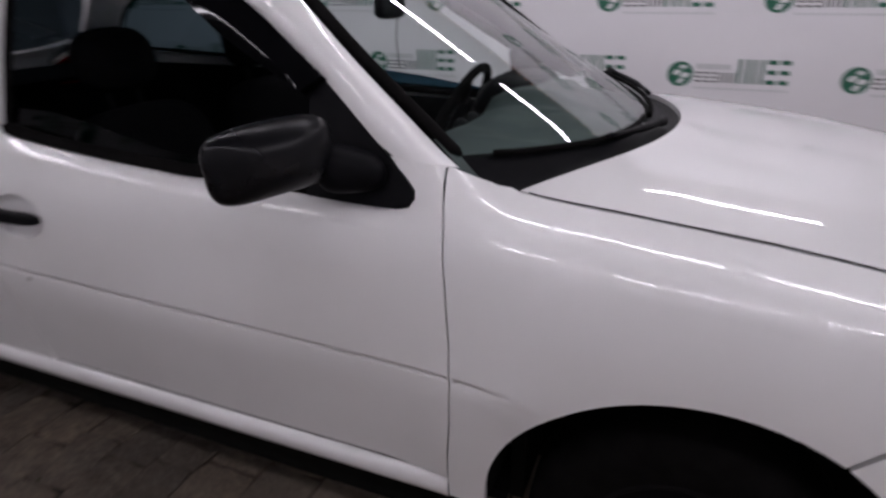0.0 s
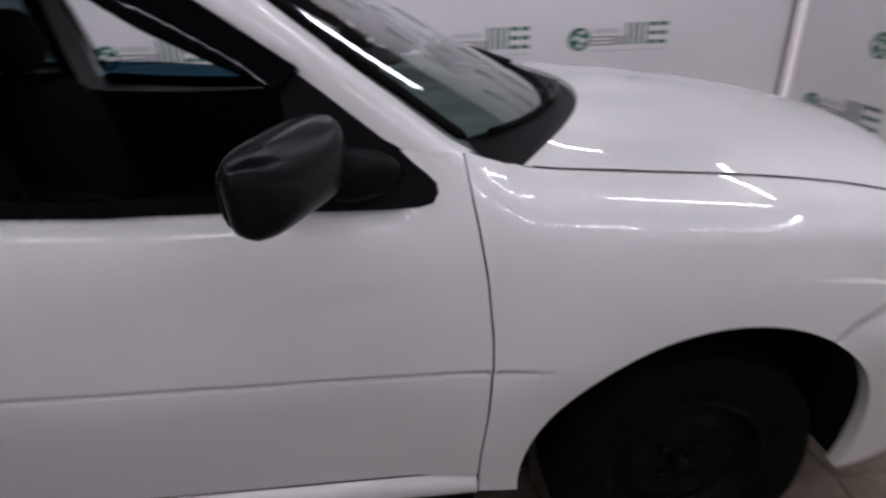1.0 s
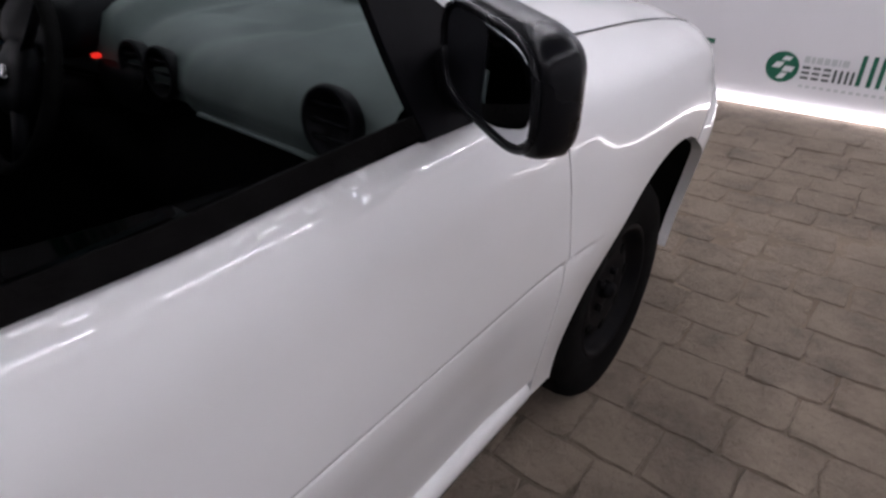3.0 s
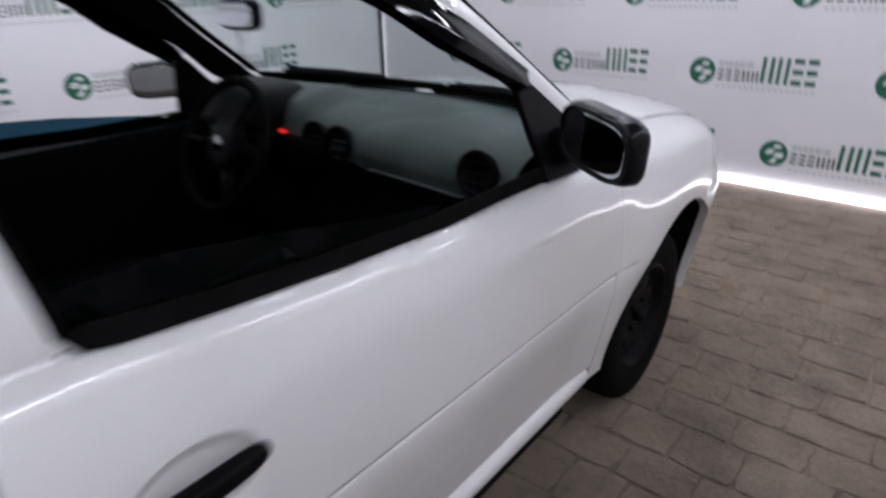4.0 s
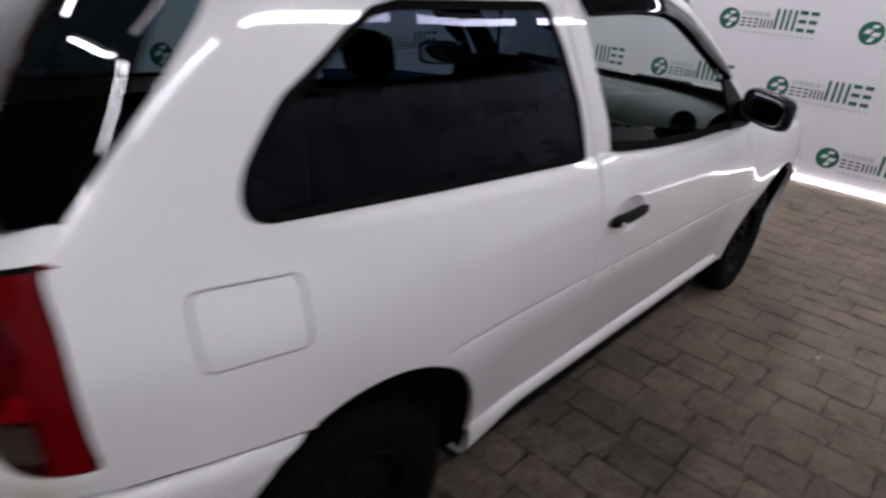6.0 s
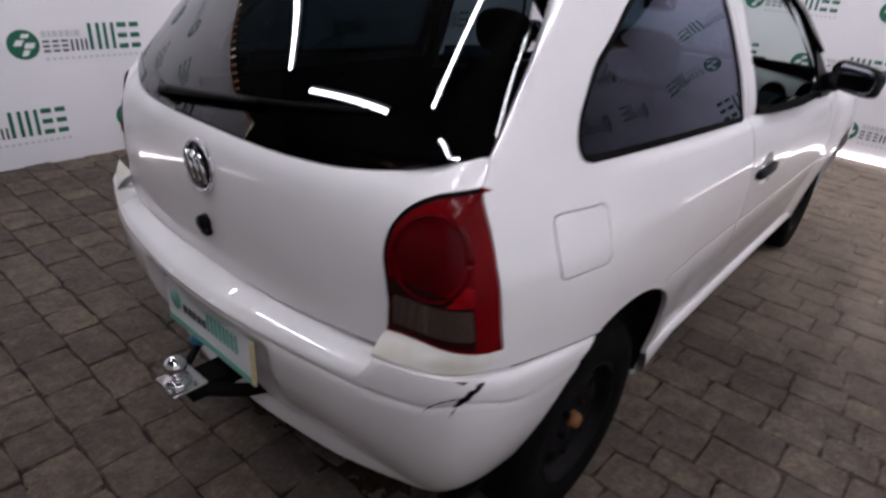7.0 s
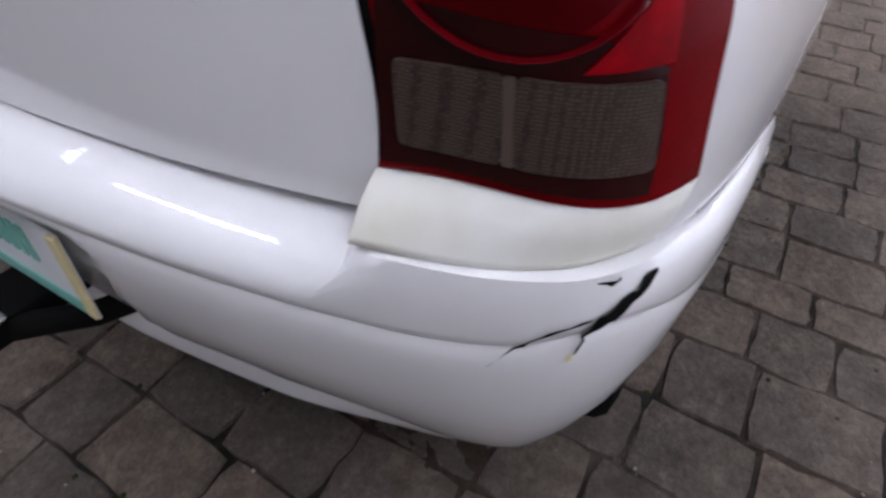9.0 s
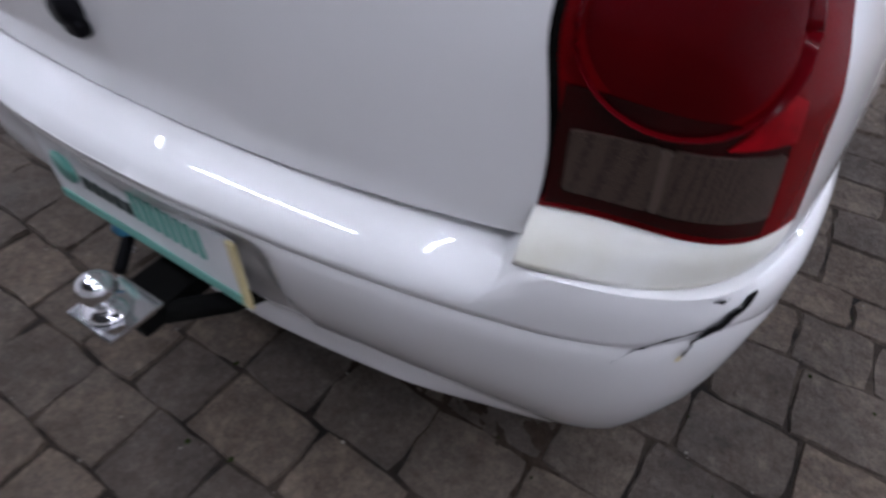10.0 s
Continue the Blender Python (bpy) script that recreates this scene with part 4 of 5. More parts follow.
def pillar_bm(sgn):
    def at(s, v):
        a, b = rail_curve(s)
        out = Vector((0.1, -0.75, 0.6)).normalized()
        p = a.lerp(b, v) + out * 0.016 * step(0.0, 0.2, s) * math.sin(math.pi * v)
        return Vector((p.x, p.y if sgn < 0 else 2 * AX - p.y, p.z))
    bm = grid_bm(at, lin(0, 1, 80), lin(0, 1, 7))
    if sgn > 0:
        bmesh.ops.reverse_faces(bm, faces=bm.faces)
    return bm


def pillar_trim_bm(sgn):
    def at(s, v):
        a, b = rail_curve(s)
        p = a.lerp(b, v) + Vector((-0.012, 0.030, -0.012))
        return Vector((p.x, p.y if sgn < 0 else 2 * AX - p.y, p.z))
    return grid_bm(at, lin(0.03, 0.62, 40), lin(-0.12, 1.12, 6))


def roof_bm():
    def at(s, v):
        _, b = rail_curve(0.60 + 0.40 * s)
        y = AX + (b.y - AX) * (1 - 2 * v)
        q = 1 - (1 - 2 * v) ** 2
        lift = 0.035 * q * (0.7 + 0.3 * math.sin(math.pi * s))
        ends = 0.085 * q
        x = b.x + ends * (1 - s) ** 3 * 0.9 - ends * s ** 3 * 1.0
        return Vector((x, y, b.z + lift))
    return grid_bm(at, lin(0, 1, 40), lin(0, 1, 24), thick=-0.02)


for sgn in (-1, 1):
    part("pillar_and_roof_rail", pillar_bm(sgn), PAINT, car, "white windscreen pillar and roof side")
    part("pillar_trim", pillar_trim_bm(sgn), CLOTH, car, "dark inner pillar trim")
roof = sharp(part("roof", roof_bm(), PAINT, car, "white roof panel"), 35)


def screen_pt(v, h):
    """v 0 at the foot to 1 at the roof, h -1 right to 1 left."""
    _, b = rail_curve(0.08 + 0.52 * v)
    base = Vector((0.955, 0, 0.965)).lerp(Vector((0.155, 0, 1.405)), v)
    t = h * h
    x = base.x + (b.x - base.x) * t ** 1.15
    z = base.z + (b.z - base.z) * t
    return Vector((x, AX + (abs(b.y) + AX) * h, z))


windscreen = part("windscreen", grid_bm(screen_pt, lin(0.0, 1.0, 26), lin(-0.985, 0.985, 32)), GLASS_CLEAR, car, "clear windscreen")
for sgn in (-1, 1):
    part("screen_seal", tube_bm([screen_pt(v, sgn * 0.975) + Vector((0.003, 0, 0.003)) for v in lin(0.02, 1, 24)], [0.006] + [0.014] * 23, 10, 0.6), RUBBER, car)


def hood_pt(s, h):
    """s 0 at the cowl to 1 at the nose; h -1 to 1 across."""
    xe = 0.795 + (1.548 - 0.795) * s
    edge_y = -surf(ux(xe, hood_z(xe)), hood_z(xe)).y - 0.003 if xe > 1.3 else half_width(xe, hood_z(xe)) - 0.003
    x = xe + (1 - h * h) * ((1 - s) * 0.235 + s * 0.19)
    crown = 0.35 * (1 - h * h) + 0.65 * (1 - abs(h) ** 6)
    z = hood_z(xe) + 0.030 * crown * (1 - 0.15 * s) - 0.004 * (1 - h * h) * (1 - s)
    return Vector((x, AX + (edge_y + AX) * h, z))


hood = part("hood", grid_bm(hood_pt, lin(0, 1, 40), lin(-1, 1, 44), thick=0.012), PAINT, car, "white bonnet")
sharp(hood, 35)
# Dark lines laid along the bonnet edges paint the shade of the open seam.
for sgn in (-1, 1):
    part("hood_seal", tube_bm([hood_pt(s, sgn) + Vector((0, 0.0015 * sgn, 0.0006)) for s in lin(0.02, 0.99, 44)], 0.0014, 6), DARK, car, "dark line drawn as the shade in the bonnet gap")
part("nose", grid_bm(lambda s, h: hood_pt(1, h).lerp(Vector((front_x(0.60) + 0.02 * (1 - abs(h)), AX + (hood_pt(1, h).y - AX) * 0.8, 0.60)), s), lin(0, 1, 8), lin(-1, 1, 24)), PAINT, car)


def cowl_bm():
    return grid_bm(lambda s, h: screen_pt(0.03, h * 0.97).lerp(hood_pt(0, h) + Vector((0.0, 0, -0.012)), s) + Vector((0, 0, -0.018 * math.sin(math.pi * s))), lin(0, 1, 8), lin(-1, 1, 40))


cowl = part("cowl", cowl_bm(), BLACK_PLASTIC, car, "black plastic cowl below the windscreen")

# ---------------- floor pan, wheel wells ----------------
# Pan hung extra low: its dark side draws the shade below the sill.
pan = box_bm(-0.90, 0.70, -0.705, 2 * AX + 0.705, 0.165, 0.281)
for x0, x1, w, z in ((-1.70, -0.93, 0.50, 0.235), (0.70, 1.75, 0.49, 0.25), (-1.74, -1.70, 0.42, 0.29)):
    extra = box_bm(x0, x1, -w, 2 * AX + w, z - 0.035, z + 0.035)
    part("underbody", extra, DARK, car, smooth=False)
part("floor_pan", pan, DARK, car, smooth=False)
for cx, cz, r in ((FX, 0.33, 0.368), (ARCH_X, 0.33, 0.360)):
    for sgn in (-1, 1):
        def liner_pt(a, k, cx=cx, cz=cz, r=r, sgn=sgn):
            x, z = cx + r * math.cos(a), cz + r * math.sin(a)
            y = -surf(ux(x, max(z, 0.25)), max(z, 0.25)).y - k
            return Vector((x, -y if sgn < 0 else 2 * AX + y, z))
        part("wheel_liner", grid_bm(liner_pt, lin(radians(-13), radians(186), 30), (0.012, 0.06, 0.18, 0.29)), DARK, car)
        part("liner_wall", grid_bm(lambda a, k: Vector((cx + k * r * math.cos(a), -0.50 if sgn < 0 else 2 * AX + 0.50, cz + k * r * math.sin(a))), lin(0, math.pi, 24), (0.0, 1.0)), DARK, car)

# ---------------- car: shapes and details ----------------
def superbox_bm(cx, cy, cz, sx, sy, sz, n=3.2, nu=28, nv=16, warp=None):
    """A softly rounded block; warp(p) bends unit points before scaling."""
    bm = bmesh.new()
    def f(c):
        return math.copysign(abs(c) ** (2 / n), c)
    rings = []
    for j in range(nv + 1):
        b = -math.pi / 2 + math.pi * j / nv
        ring = []
        for i in range(nu):
            a = 2 * math.pi * i / nu
            p = Vector((f(math.cos(b)) * f(math.cos(a)), f(math.cos(b)) * f(math.sin(a)), f(math.sin(b))))
            if warp:
                p = warp(p)
            ring.append(bm.verts.new((cx + p.x * sx / 2, cy + p.y * sy / 2, cz + p.z * sz / 2)))
        rings.append(ring)
    for a, b in zip(rings, rings[1:]):
        for i in range(nu):
            bm.faces.new((a[i], a[(i + 1) % nu], b[(i + 1) % nu], b[i]))
    bmesh.ops.remove_doubles(bm, verts=bm.verts, dist=1e-5)
    bmesh.ops.recalc_face_normals(bm, faces=bm.faces)
    return bm


def moved(bm, m):
    bmesh.ops.transform(bm, matrix=m, verts=bm.verts)
    return bm


def flip_y(bm, sgn):
    """Right side is -1 (as modelled); +1 mirrors."""
    if sgn > 0:
        bmesh.ops.transform(bm, matrix=Matrix.Translation((0, 2 * AX, 0)) @ Matrix.Diagonal((1, -1, 1, 1)), verts=bm.verts)
        bmesh.ops.reverse_faces(bm, faces=bm.faces)
    return bm


VISOR = [(-0.455, 1.354), (-0.10, 1.354), (0.035, 1.340), (0.158, 1.299), (0.310, 1.213), (0.443, 1.124), (0.41, 1.095), (0.33, 1.130), (0.217, 1.185), (0.12, 1.245), (0.029, 1.285), (-0.06, 1.300), (-0.20, 1.306), (-0.447, 1.300)]
def visor_top(x):
    return smooth_interp(x, [-0.455, -0.10, 0.035, 0.158, 0.310, 0.443], [1.354, 1.354, 1.340, 1.299, 1.213, 1.124])


SAIL = [(0.430, 1.124), (0.472, 1.094), (0.518, 1.057), (0.565, 1.019), (0.601, 0.988), (0.622, 0.970), (0.636, 0.955), (0.638, 0.943), (0.630, 0.931), (0.608, 0.925), (0.569, 0.924), (0.50, 0.925), (0.430, 0.928), (0.418, 1.02), (0.412, 1.094)]
BELT = [(0.43, 0.934), (0.13, 0.934), (-0.09, 0.945), (-0.25, 0.957), (-0.36, 0.967), (-0.395, 0.973), (-0.408, 0.990), (-0.380, 0.996), (-0.25, 0.980), (-0.09, 0.968), (0.13, 0.957), (0.43, 0.957)]
SLIVER = [(0.40, 0.935), (-0.09, 0.95), (-0.39, 0.975), (-0.405, 1.030), (-0.28, 1.030), (-0.15, 1.012), (0.05, 0.978), (0.26, 0.955), (0.40, 0.945)]
FAR_SLIVER = [(0.50, 0.925), (-0.09, 0.945), (-0.39, 0.97), (-0.405, 1.045), (-0.20, 1.035), (0.05, 1.012), (0.30, 0.975), (0.50, 0.935)]
REAR_POST = [(-0.410, 0.975), (-0.43, 1.135), (-0.448, 1.30), (-0.434, 1.30), (-0.416, 1.135), (-0.398, 0.985)]
QC = (sum(p[0] for p in QWIN) / len(QWIN), sum(p[1] for p in QWIN) / len(QWIN))


def shrink(loop, d):
    out = []
    n = len(loop)
    for i in range(n):
        p, q = Vector(loop[i - 1]), Vector(loop[(i + 1) % n])
        t = (q - p).normalized()
        nrm = Vector((-t.y, t.x))
        c = Vector(loop[i])
        if (Vector(QC) - c).dot(nrm) < 0:
            nrm = -nrm
        out.append(tuple(c + nrm * d))
    return out


for side in (False, True):
    sgn = 1 if side else -1
    panel("window_visor", VISOR, BLACK_GLOSS, car, "glossy black rain visor over the door window", off=0.017, rim=0.022, d=0.012, mirror=side, bulge=lambda u, z: 0.015 * step(0.0, 0.055, visor_top(u) - z), fn=low_surf if side else surf)
    panel("mirror_sail", SAIL, BLACK_PLASTIC, car, "black plastic mirror corner", off=0.003, rim=0.012, d=0.03, mirror=side, fn=low_surf if side else surf)
    panel("belt_seal", BELT, RUBBER, car, "black rubber window seal", off=0.001, rim=0.02, d=0.02, mirror=side, fn=low_surf if side else surf)
    panel("door_post_seal", REAR_POST, RUBBER, car, off=-0.010, rim=0.012, d=0.02, mirror=side)
    panel("lowered_glass", FAR_SLIVER if side else SLIVER, GLASS_BLUE if side else GLASS_LOW, car, "tinted door glass, wound down", off=-0.022, rim=0.004, d=0.03, mirror=side, fn=low_surf if side else surf)
    panel("glass_seal", rounded(X(QWIN), 0.02, 3), RUBBER, car, "black rubber glass surround", holes=[rounded(X(shrink(QWIN, 0.016)), 0.02, 3)], off=-0.003, rim=0.006, d=0.02, mirror=side)
    # door handle
    cup = bmesh.new()
    rings = []
    for k, (f, dep) in enumerate(((1.0, 0.0), (0.97, 0.003), (0.85, 0.011), (0.55, 0.016), (0.0, 0.017))):
        rings.append([cup.verts.new(surf(-0.343 + (u + 0.343) * f, 0.797 + (z - 0.797) * f) + Vector((0, dep, 0))) for u, z in CUP])
    for a, b in zip(rings, rings[1:]):
        for i in range(len(a)):
            cup.faces.new((a[i], a[(i + 1) % len(a)], b[(i + 1) % len(a)], b[i]))
    bmesh.ops.remove_doubles(cup, verts=cup.verts, dist=1e-5)
    bmesh.ops.recalc_face_normals(cup, faces=cup.faces)
    part("handle_cup", flip_y(cup, sgn), PAINT, car)
    bar = superbox_bm(-0.365, -0.823, 0.799, 0.212, 0.026, 0.030, 3.5, 36, 14, warp=lambda p: Vector((p.x, p.y - 0.35 * (1 - p.x * p.x) + 0.35, p.z * (1.12 if p.x < -0.5 else 0.95) + 0.10 * p.x)))
    handle = part("door_handle", flip_y(bar, sgn), BLACK_PLASTIC, car, "black plastic door handle")
    part("key_lock", flip_y(cyl_bm(0.0085, 0.006, pose(-0.442, -0.841, 0.796, 90, 0, 0), 20), sgn), CHROME, handle, "chrome key lock")
    # wing mirror
    def shape(p):
        k = 1 - 0.44 * max(0.0, p.x) ** 1.6
        slim = 1 - 0.12 * max(0.0, -p.y) if p.x > 0 else 1.0
        return Vector((max(-0.86, p.x * slim), p.y * k, p.z * k))
    turn = pose(0.4492, -0.8712, 0.992 if side else 1.0241, 4.6, 0, -29.5)
    housing = part("wing_mirror", flip_y(moved(superbox_bm(0, -0.006, -0.002, 0.080, 0.214, 0.117, 4.4, 64, 32, warp=shape), turn), sgn), MIRROR_CASE, car, "black plastic wing mirror")
    part("mirror_glass", flip_y(moved(superbox_bm(-0.0335, -0.006, -0.002, 0.004, 0.188, 0.096, 3.6, 44, 12), turn), sgn), GLASS_MIRROR, housing, "mirror glass")
    pts = []
    for a in lin(0, 2 * math.pi, 61)[:-1]:
        f = lambda c: math.copysign(abs(c) ** 0.57, c)
        pts.append(turn @ Vector((-0.0345, -0.006 + 0.0985 * f(math.cos(a)), -0.002 + 0.0525 * f(math.sin(a)))))
    part("mirror_rim", flip_y(tube_bm(pts + pts[:1], 0.0035, 8), sgn), MIRROR_CASE, housing)
    part("mirror_arm", flip_y(moved(superbox_bm(0, 0, 0, 0.120, 0.085, 0.075, 2.8, 32, 18, warp=lambda p: Vector((p.x, p.y, p.z * (1 - 0.25 * p.x)))), pose(0.525, -0.768, 0.955 if side else 0.984, 0, 8, 28)), sgn), BLACK_PLASTIC, housing)
    # tail lamp lenses
    sunk = 0.026 if side else 0.0        # the far lamp lies deeper behind the tailgate edge
    uc, zc, rr = uy(-0.655, 0.908), 0.908, 0.065
    disc = [(uc + rr * math.cos(a), zc + rr * math.sin(a)) for a in lin(0, 2 * math.pi, 41)[:-1]]
    lamp = [o for o in bpy.data.objects if o.name.startswith("tail_lamp")][-1]
    panel("lamp_base", Y([(-0.586, 0.749), (-0.62, 0.754), (-0.66, 0.757), (-0.70, 0.756), (-0.741, 0.752), (-0.738, 0.790), (-0.731, 0.834), (-0.702, 0.852), (-0.586, 0.856)]), LAMP_DEEP, lamp, "deep red lower lens", off=0.0045 - sunk, rim=0.003, d=0.02, mirror=side)
    panel("round_lens", disc, LAMP_WINE, lamp, "round wine-red lens", off=0.0026 - sunk, rim=0.002, d=0.012, mirror=side, bulge=lambda u, z: 0.006 * (1 - ((u - uc) ** 2 + (z - zc) ** 2) / rr**2))
    rimpts = [surf(uc + (u - uc) * 1.10, zc + (z - zc) * 1.10) + surf_n(u, z) * (0.0035 - sunk) for u, z in disc]
    part("lens_rim", flip_y(tube_bm(rimpts + rimpts[:1], 0.0070, 12, 0.09), sgn), LAMP_WINE, lamp, "raised red rim round the lens")
    panel("reflector_facet", Y([(-0.698, 0.8335), (-0.7315, 0.8375), (-0.727, 0.866), (-0.717, 0.873)]), LAMP_FACET, lamp, "bright red reflector facet", off=0.0056 - sunk, rim=0.002, d=0.01, mirror=side)
    for name, q in (("reverse_lens", [(-0.596, 0.823), (-0.661, 0.828), (-0.665, 0.771), (-0.599, 0.767)]), ("reverse_lens", [(-0.667, 0.828), (-0.730, 0.829), (-0.738, 0.772), (-0.671, 0.771)])):
        panel(name, rounded(Y(q), 0.005, 3), SMOKED, lamp, "smoked clear reversing lens", off=0.007 - sunk, rim=0.004, d=0.015, mirror=side)
    panel("lens_rib", Y([(-0.661, 0.827), (-0.667, 0.827), (-0.671, 0.771), (-0.665, 0.771)]), CREAM_RIB, lamp, off=0.0068 - sunk, rim=0.003, d=0.01, mirror=side)
    # black gasket round the lamp's inner edge
    panel("lamp_gasket", Y([(y + 0.004, z + 0.002) for y, z in HATCH_SIDE if z > 0.74]) + Y([(y - 0.014, z - 0.012 * step(0.93, 1.0, z)) for y, z in HATCH_SIDE[::-1] if z > 0.74]), RUBBER, lamp, "black rubber lamp gasket", off=-0.002, rim=0.008, d=0.01, mirror=side)

scuff = part("scuff", superbox_bm(-0.377, -half_width(-0.377, 0.630) - 0.0002, 0.630, 0.016, 0.0016, 0.011, 2.4, 20, 8), SCUFF_GREY, [o for o in bpy.data.objects if o.name == "door"][0], "small grey scuff mark")

# ---------------- wheels ----------------
def wheel(cx, sgn, steer=0.0):
    hub = RUST_BRIGHT if cx < 0 else RIM_PAINT
    side_y = 0.664 if cx > 0 else 0.682
    m = pose(cx, -side_y if sgn < 0 else 2 * AX + side_y, WR, 0, 0, steer) @ pose(0, 0, 0, 90 if sgn < 0 else -90, 0, 0)
    prof = [(0.172, -0.078), (0.190, -0.086), (0.235, -0.090), (0.268, -0.084), (0.282, -0.068), (0.2865, -0.045), (0.287, 0.0), (0.2865, 0.045), (0.282, 0.068), (0.268, 0.084), (0.235, 0.090), (0.190, 0.086), (0.172, 0.078)]
    w = part("wheel", lathe_bm(prof, m, 72), RUBBER, car, "black steel wheel with a worn tyre")
    rim = [(0.176, 0.080), (0.170, 0.083), (0.163, 0.078), (0.158, 0.060), (0.150, 0.045), (0.135, 0.040), (0.122, 0.052), (0.095, 0.058), (0.070, 0.048), (0.055, 0.050), (0.040, 0.052), (0.0, 0.052)]
    r = part("rim", lathe_bm(rim, m, 48), RIM_PAINT, w, "dusty black steel rim")
    for k in range(8):
        a = 2 * math.pi * k / 8
        part("rim_hole", cyl_bm(0.016, 0.004, m @ pose(0.108 * math.cos(a), 0.108 * math.sin(a), 0.0555), 16), DARK, r)
    part("hub_cap", cyl_bm(0.026, 0.03, m @ pose(0, 0, 0.064), 20, 0.018, 0.003), hub, r, "rusty orange hub centre" if cx < 0 else "")
    for k in range(4):
        a = math.pi / 4 + math.pi * k / 2
        part("wheel_bolt", cyl_bm(0.010, 0.018, m @ pose(0.050 * math.cos(a), 0.050 * math.sin(a), 0.056), 6), RIM_PAINT, r)
    for k in range(-2, 3):
        if k % 2 == 0:
            part("tread_groove", lathe_bm([(0.2872, k * 0.022 - 0.003), (0.2876, k * 0.022), (0.2872, k * 0.022 + 0.003)], m, 72), DARK, w)


for cx, st in ((FX, 1), (RX, 0)):
    for sgn in (-1, 1):
        wheel(cx, sgn, st)

# ---------------- tail details ----------------
zq = 0.922
xq = rear_x(AX, zq)
emblem_m = pose(xq - 0.004, AX, zq, 0, -88, 0)
badge = part("round_badge", cyl_bm(0.054, 0.006, emblem_m, 40, bevel=0.001), BLACK_GLOSS, car, "round chrome badge on the tailgate")
part("badge_ring", lathe_bm([(0.051, -0.004), (0.058, -0.003), (0.060, 0.001), (0.058, 0.005), (0.053, 0.006), (0.050, 0.003)], emblem_m, 48), CHROME, badge)
for y0 in (-0.024, 0.0, 0.024):
    part("badge_bar", tube_bm([emblem_m @ Vector((-0.030, y0 - 0.010, 0.005)), emblem_m @ Vector((0.030, y0 + 0.010, 0.005))], 0.0055, 8), CHROME, badge)
lock = part("tailgate_lock", cyl_bm(0.019, 0.022, pose(rear_x(AX, 0.793) - 0.008, AX, 0.793, 0, -90, 0), 28, 0.016, 0.002), BLACK_PLASTIC, car, "black tailgate lock")
part("lock_tab", superbox_bm(rear_x(AX, 0.775) - 0.008, AX - 0.006, 0.775, 0.018, 0.036, 0.022, 3), BLACK_PLASTIC, lock)


def rear_out(y, z, d):
    right = y < AX
    u = uy(y if right else 2 * AX - y, z)
    p, n = surf(u, z), surf_n(u, z)
    q = p + n * d
    return Vector((q.x, q.y if right else 2 * AX - q.y, q.z))


blade = [rear_out(y, 1.032 + 0.055 * ((0.08 - y) / 0.53) + 0.006, 0.012) for y in lin(0.08, -0.44, 16)]
rear_wiper = part("rear_wiper", tube_bm(blade, 0.009, 8, 0.6), RUBBER, car, "black rear window wiper")
part("wiper_arm", tube_bm([rear_out(y, 1.032 + 0.055 * ((0.08 - y) / 0.53), 0.022) for y in lin(0.12, -0.20, 10)], lin(0.015, 0.007, 10), 8, 0.7), BLACK_PLASTIC, rear_wiper)
part("wiper_pivot", cyl_bm(0.018, 0.03, Matrix.Translation(rear_out(0.12, 1.026, 0.012)) @ pose(0, 0, 0, 0, -60, 0), 20, 0.015, 0.002), BLACK_PLASTIC, rear_wiper)

# number board with a printed logo, and its strip of wood
PX, PY, PZ = -1.926, AX - 0.005, 0.5255
board = part("plate", box_bm(PX - 0.002, PX + 0.002, PY - 0.192, PY + 0.192, PZ - 0.060, PZ + 0.060, 0.0015), PLATE_WHITE, car, "white printed plate with a teal lower band", smooth=False)
part("teal_band", box_bm(PX - 0.0045, PX - 0.0025, PY - 0.188, PY + 0.188, PZ - 0.057, PZ - 0.040), TEAL, board, smooth=False)
part("print_disc", cyl_bm(0.026, 0.002, pose(PX - 0.0035, PY + 0.145, PZ + 0.016, 0, 90, 0), 28), TEAL, board)
yy = PY + 0.108
for w, hgt, mtl in ((0.016, 0.022, INK), (0.014, 0.022, INK), (0.014, 0.022, INK), (0.016, 0.022, INK), (0.014, 0.022, INK), (0.028, 0.048, TEAL), (0.028, 0.048, TEAL), (0.026, 0.048, TEAL), (0.026, 0.048, TEAL)):
    for f0, f1 in ((0.0, 0.36), (0.64, 1.0)):
        part("print_bar", box_bm(PX - 0.0045, PX - 0.0025, yy - w * f1, yy - w * f0, PZ - 0.004, PZ - 0.004 + hgt), mtl, board, smooth=False)
    yy -= w + 0.007
part("wood_strip", box_bm(PX - 0.008, PX - 0.0025, PY - 0.200, PY - 0.187, PZ - 0.050, PZ + 0.064, 0.0015), STICK, board, "pale wooden strip", smooth=False)

# tow bar
BX, BY, BZ = -2.014, AX, 0.456
tow_bar = part("tow_bar", box_bm(BX + 0.01, -1.66, BY - 0.045, BY + 0.035, BZ - 0.087, BZ - 0.050, 0.006), DARK, car, "dark tow bar with a chrome ball", smooth=False)
part("tow_plate", box_bm(BX - 0.035, BX + 0.050, BY - 0.050, BY + 0.042, BZ - 0.049, BZ - 0.041, 0.003), CHROME, tow_bar, "chrome mounting plate", smooth=False)
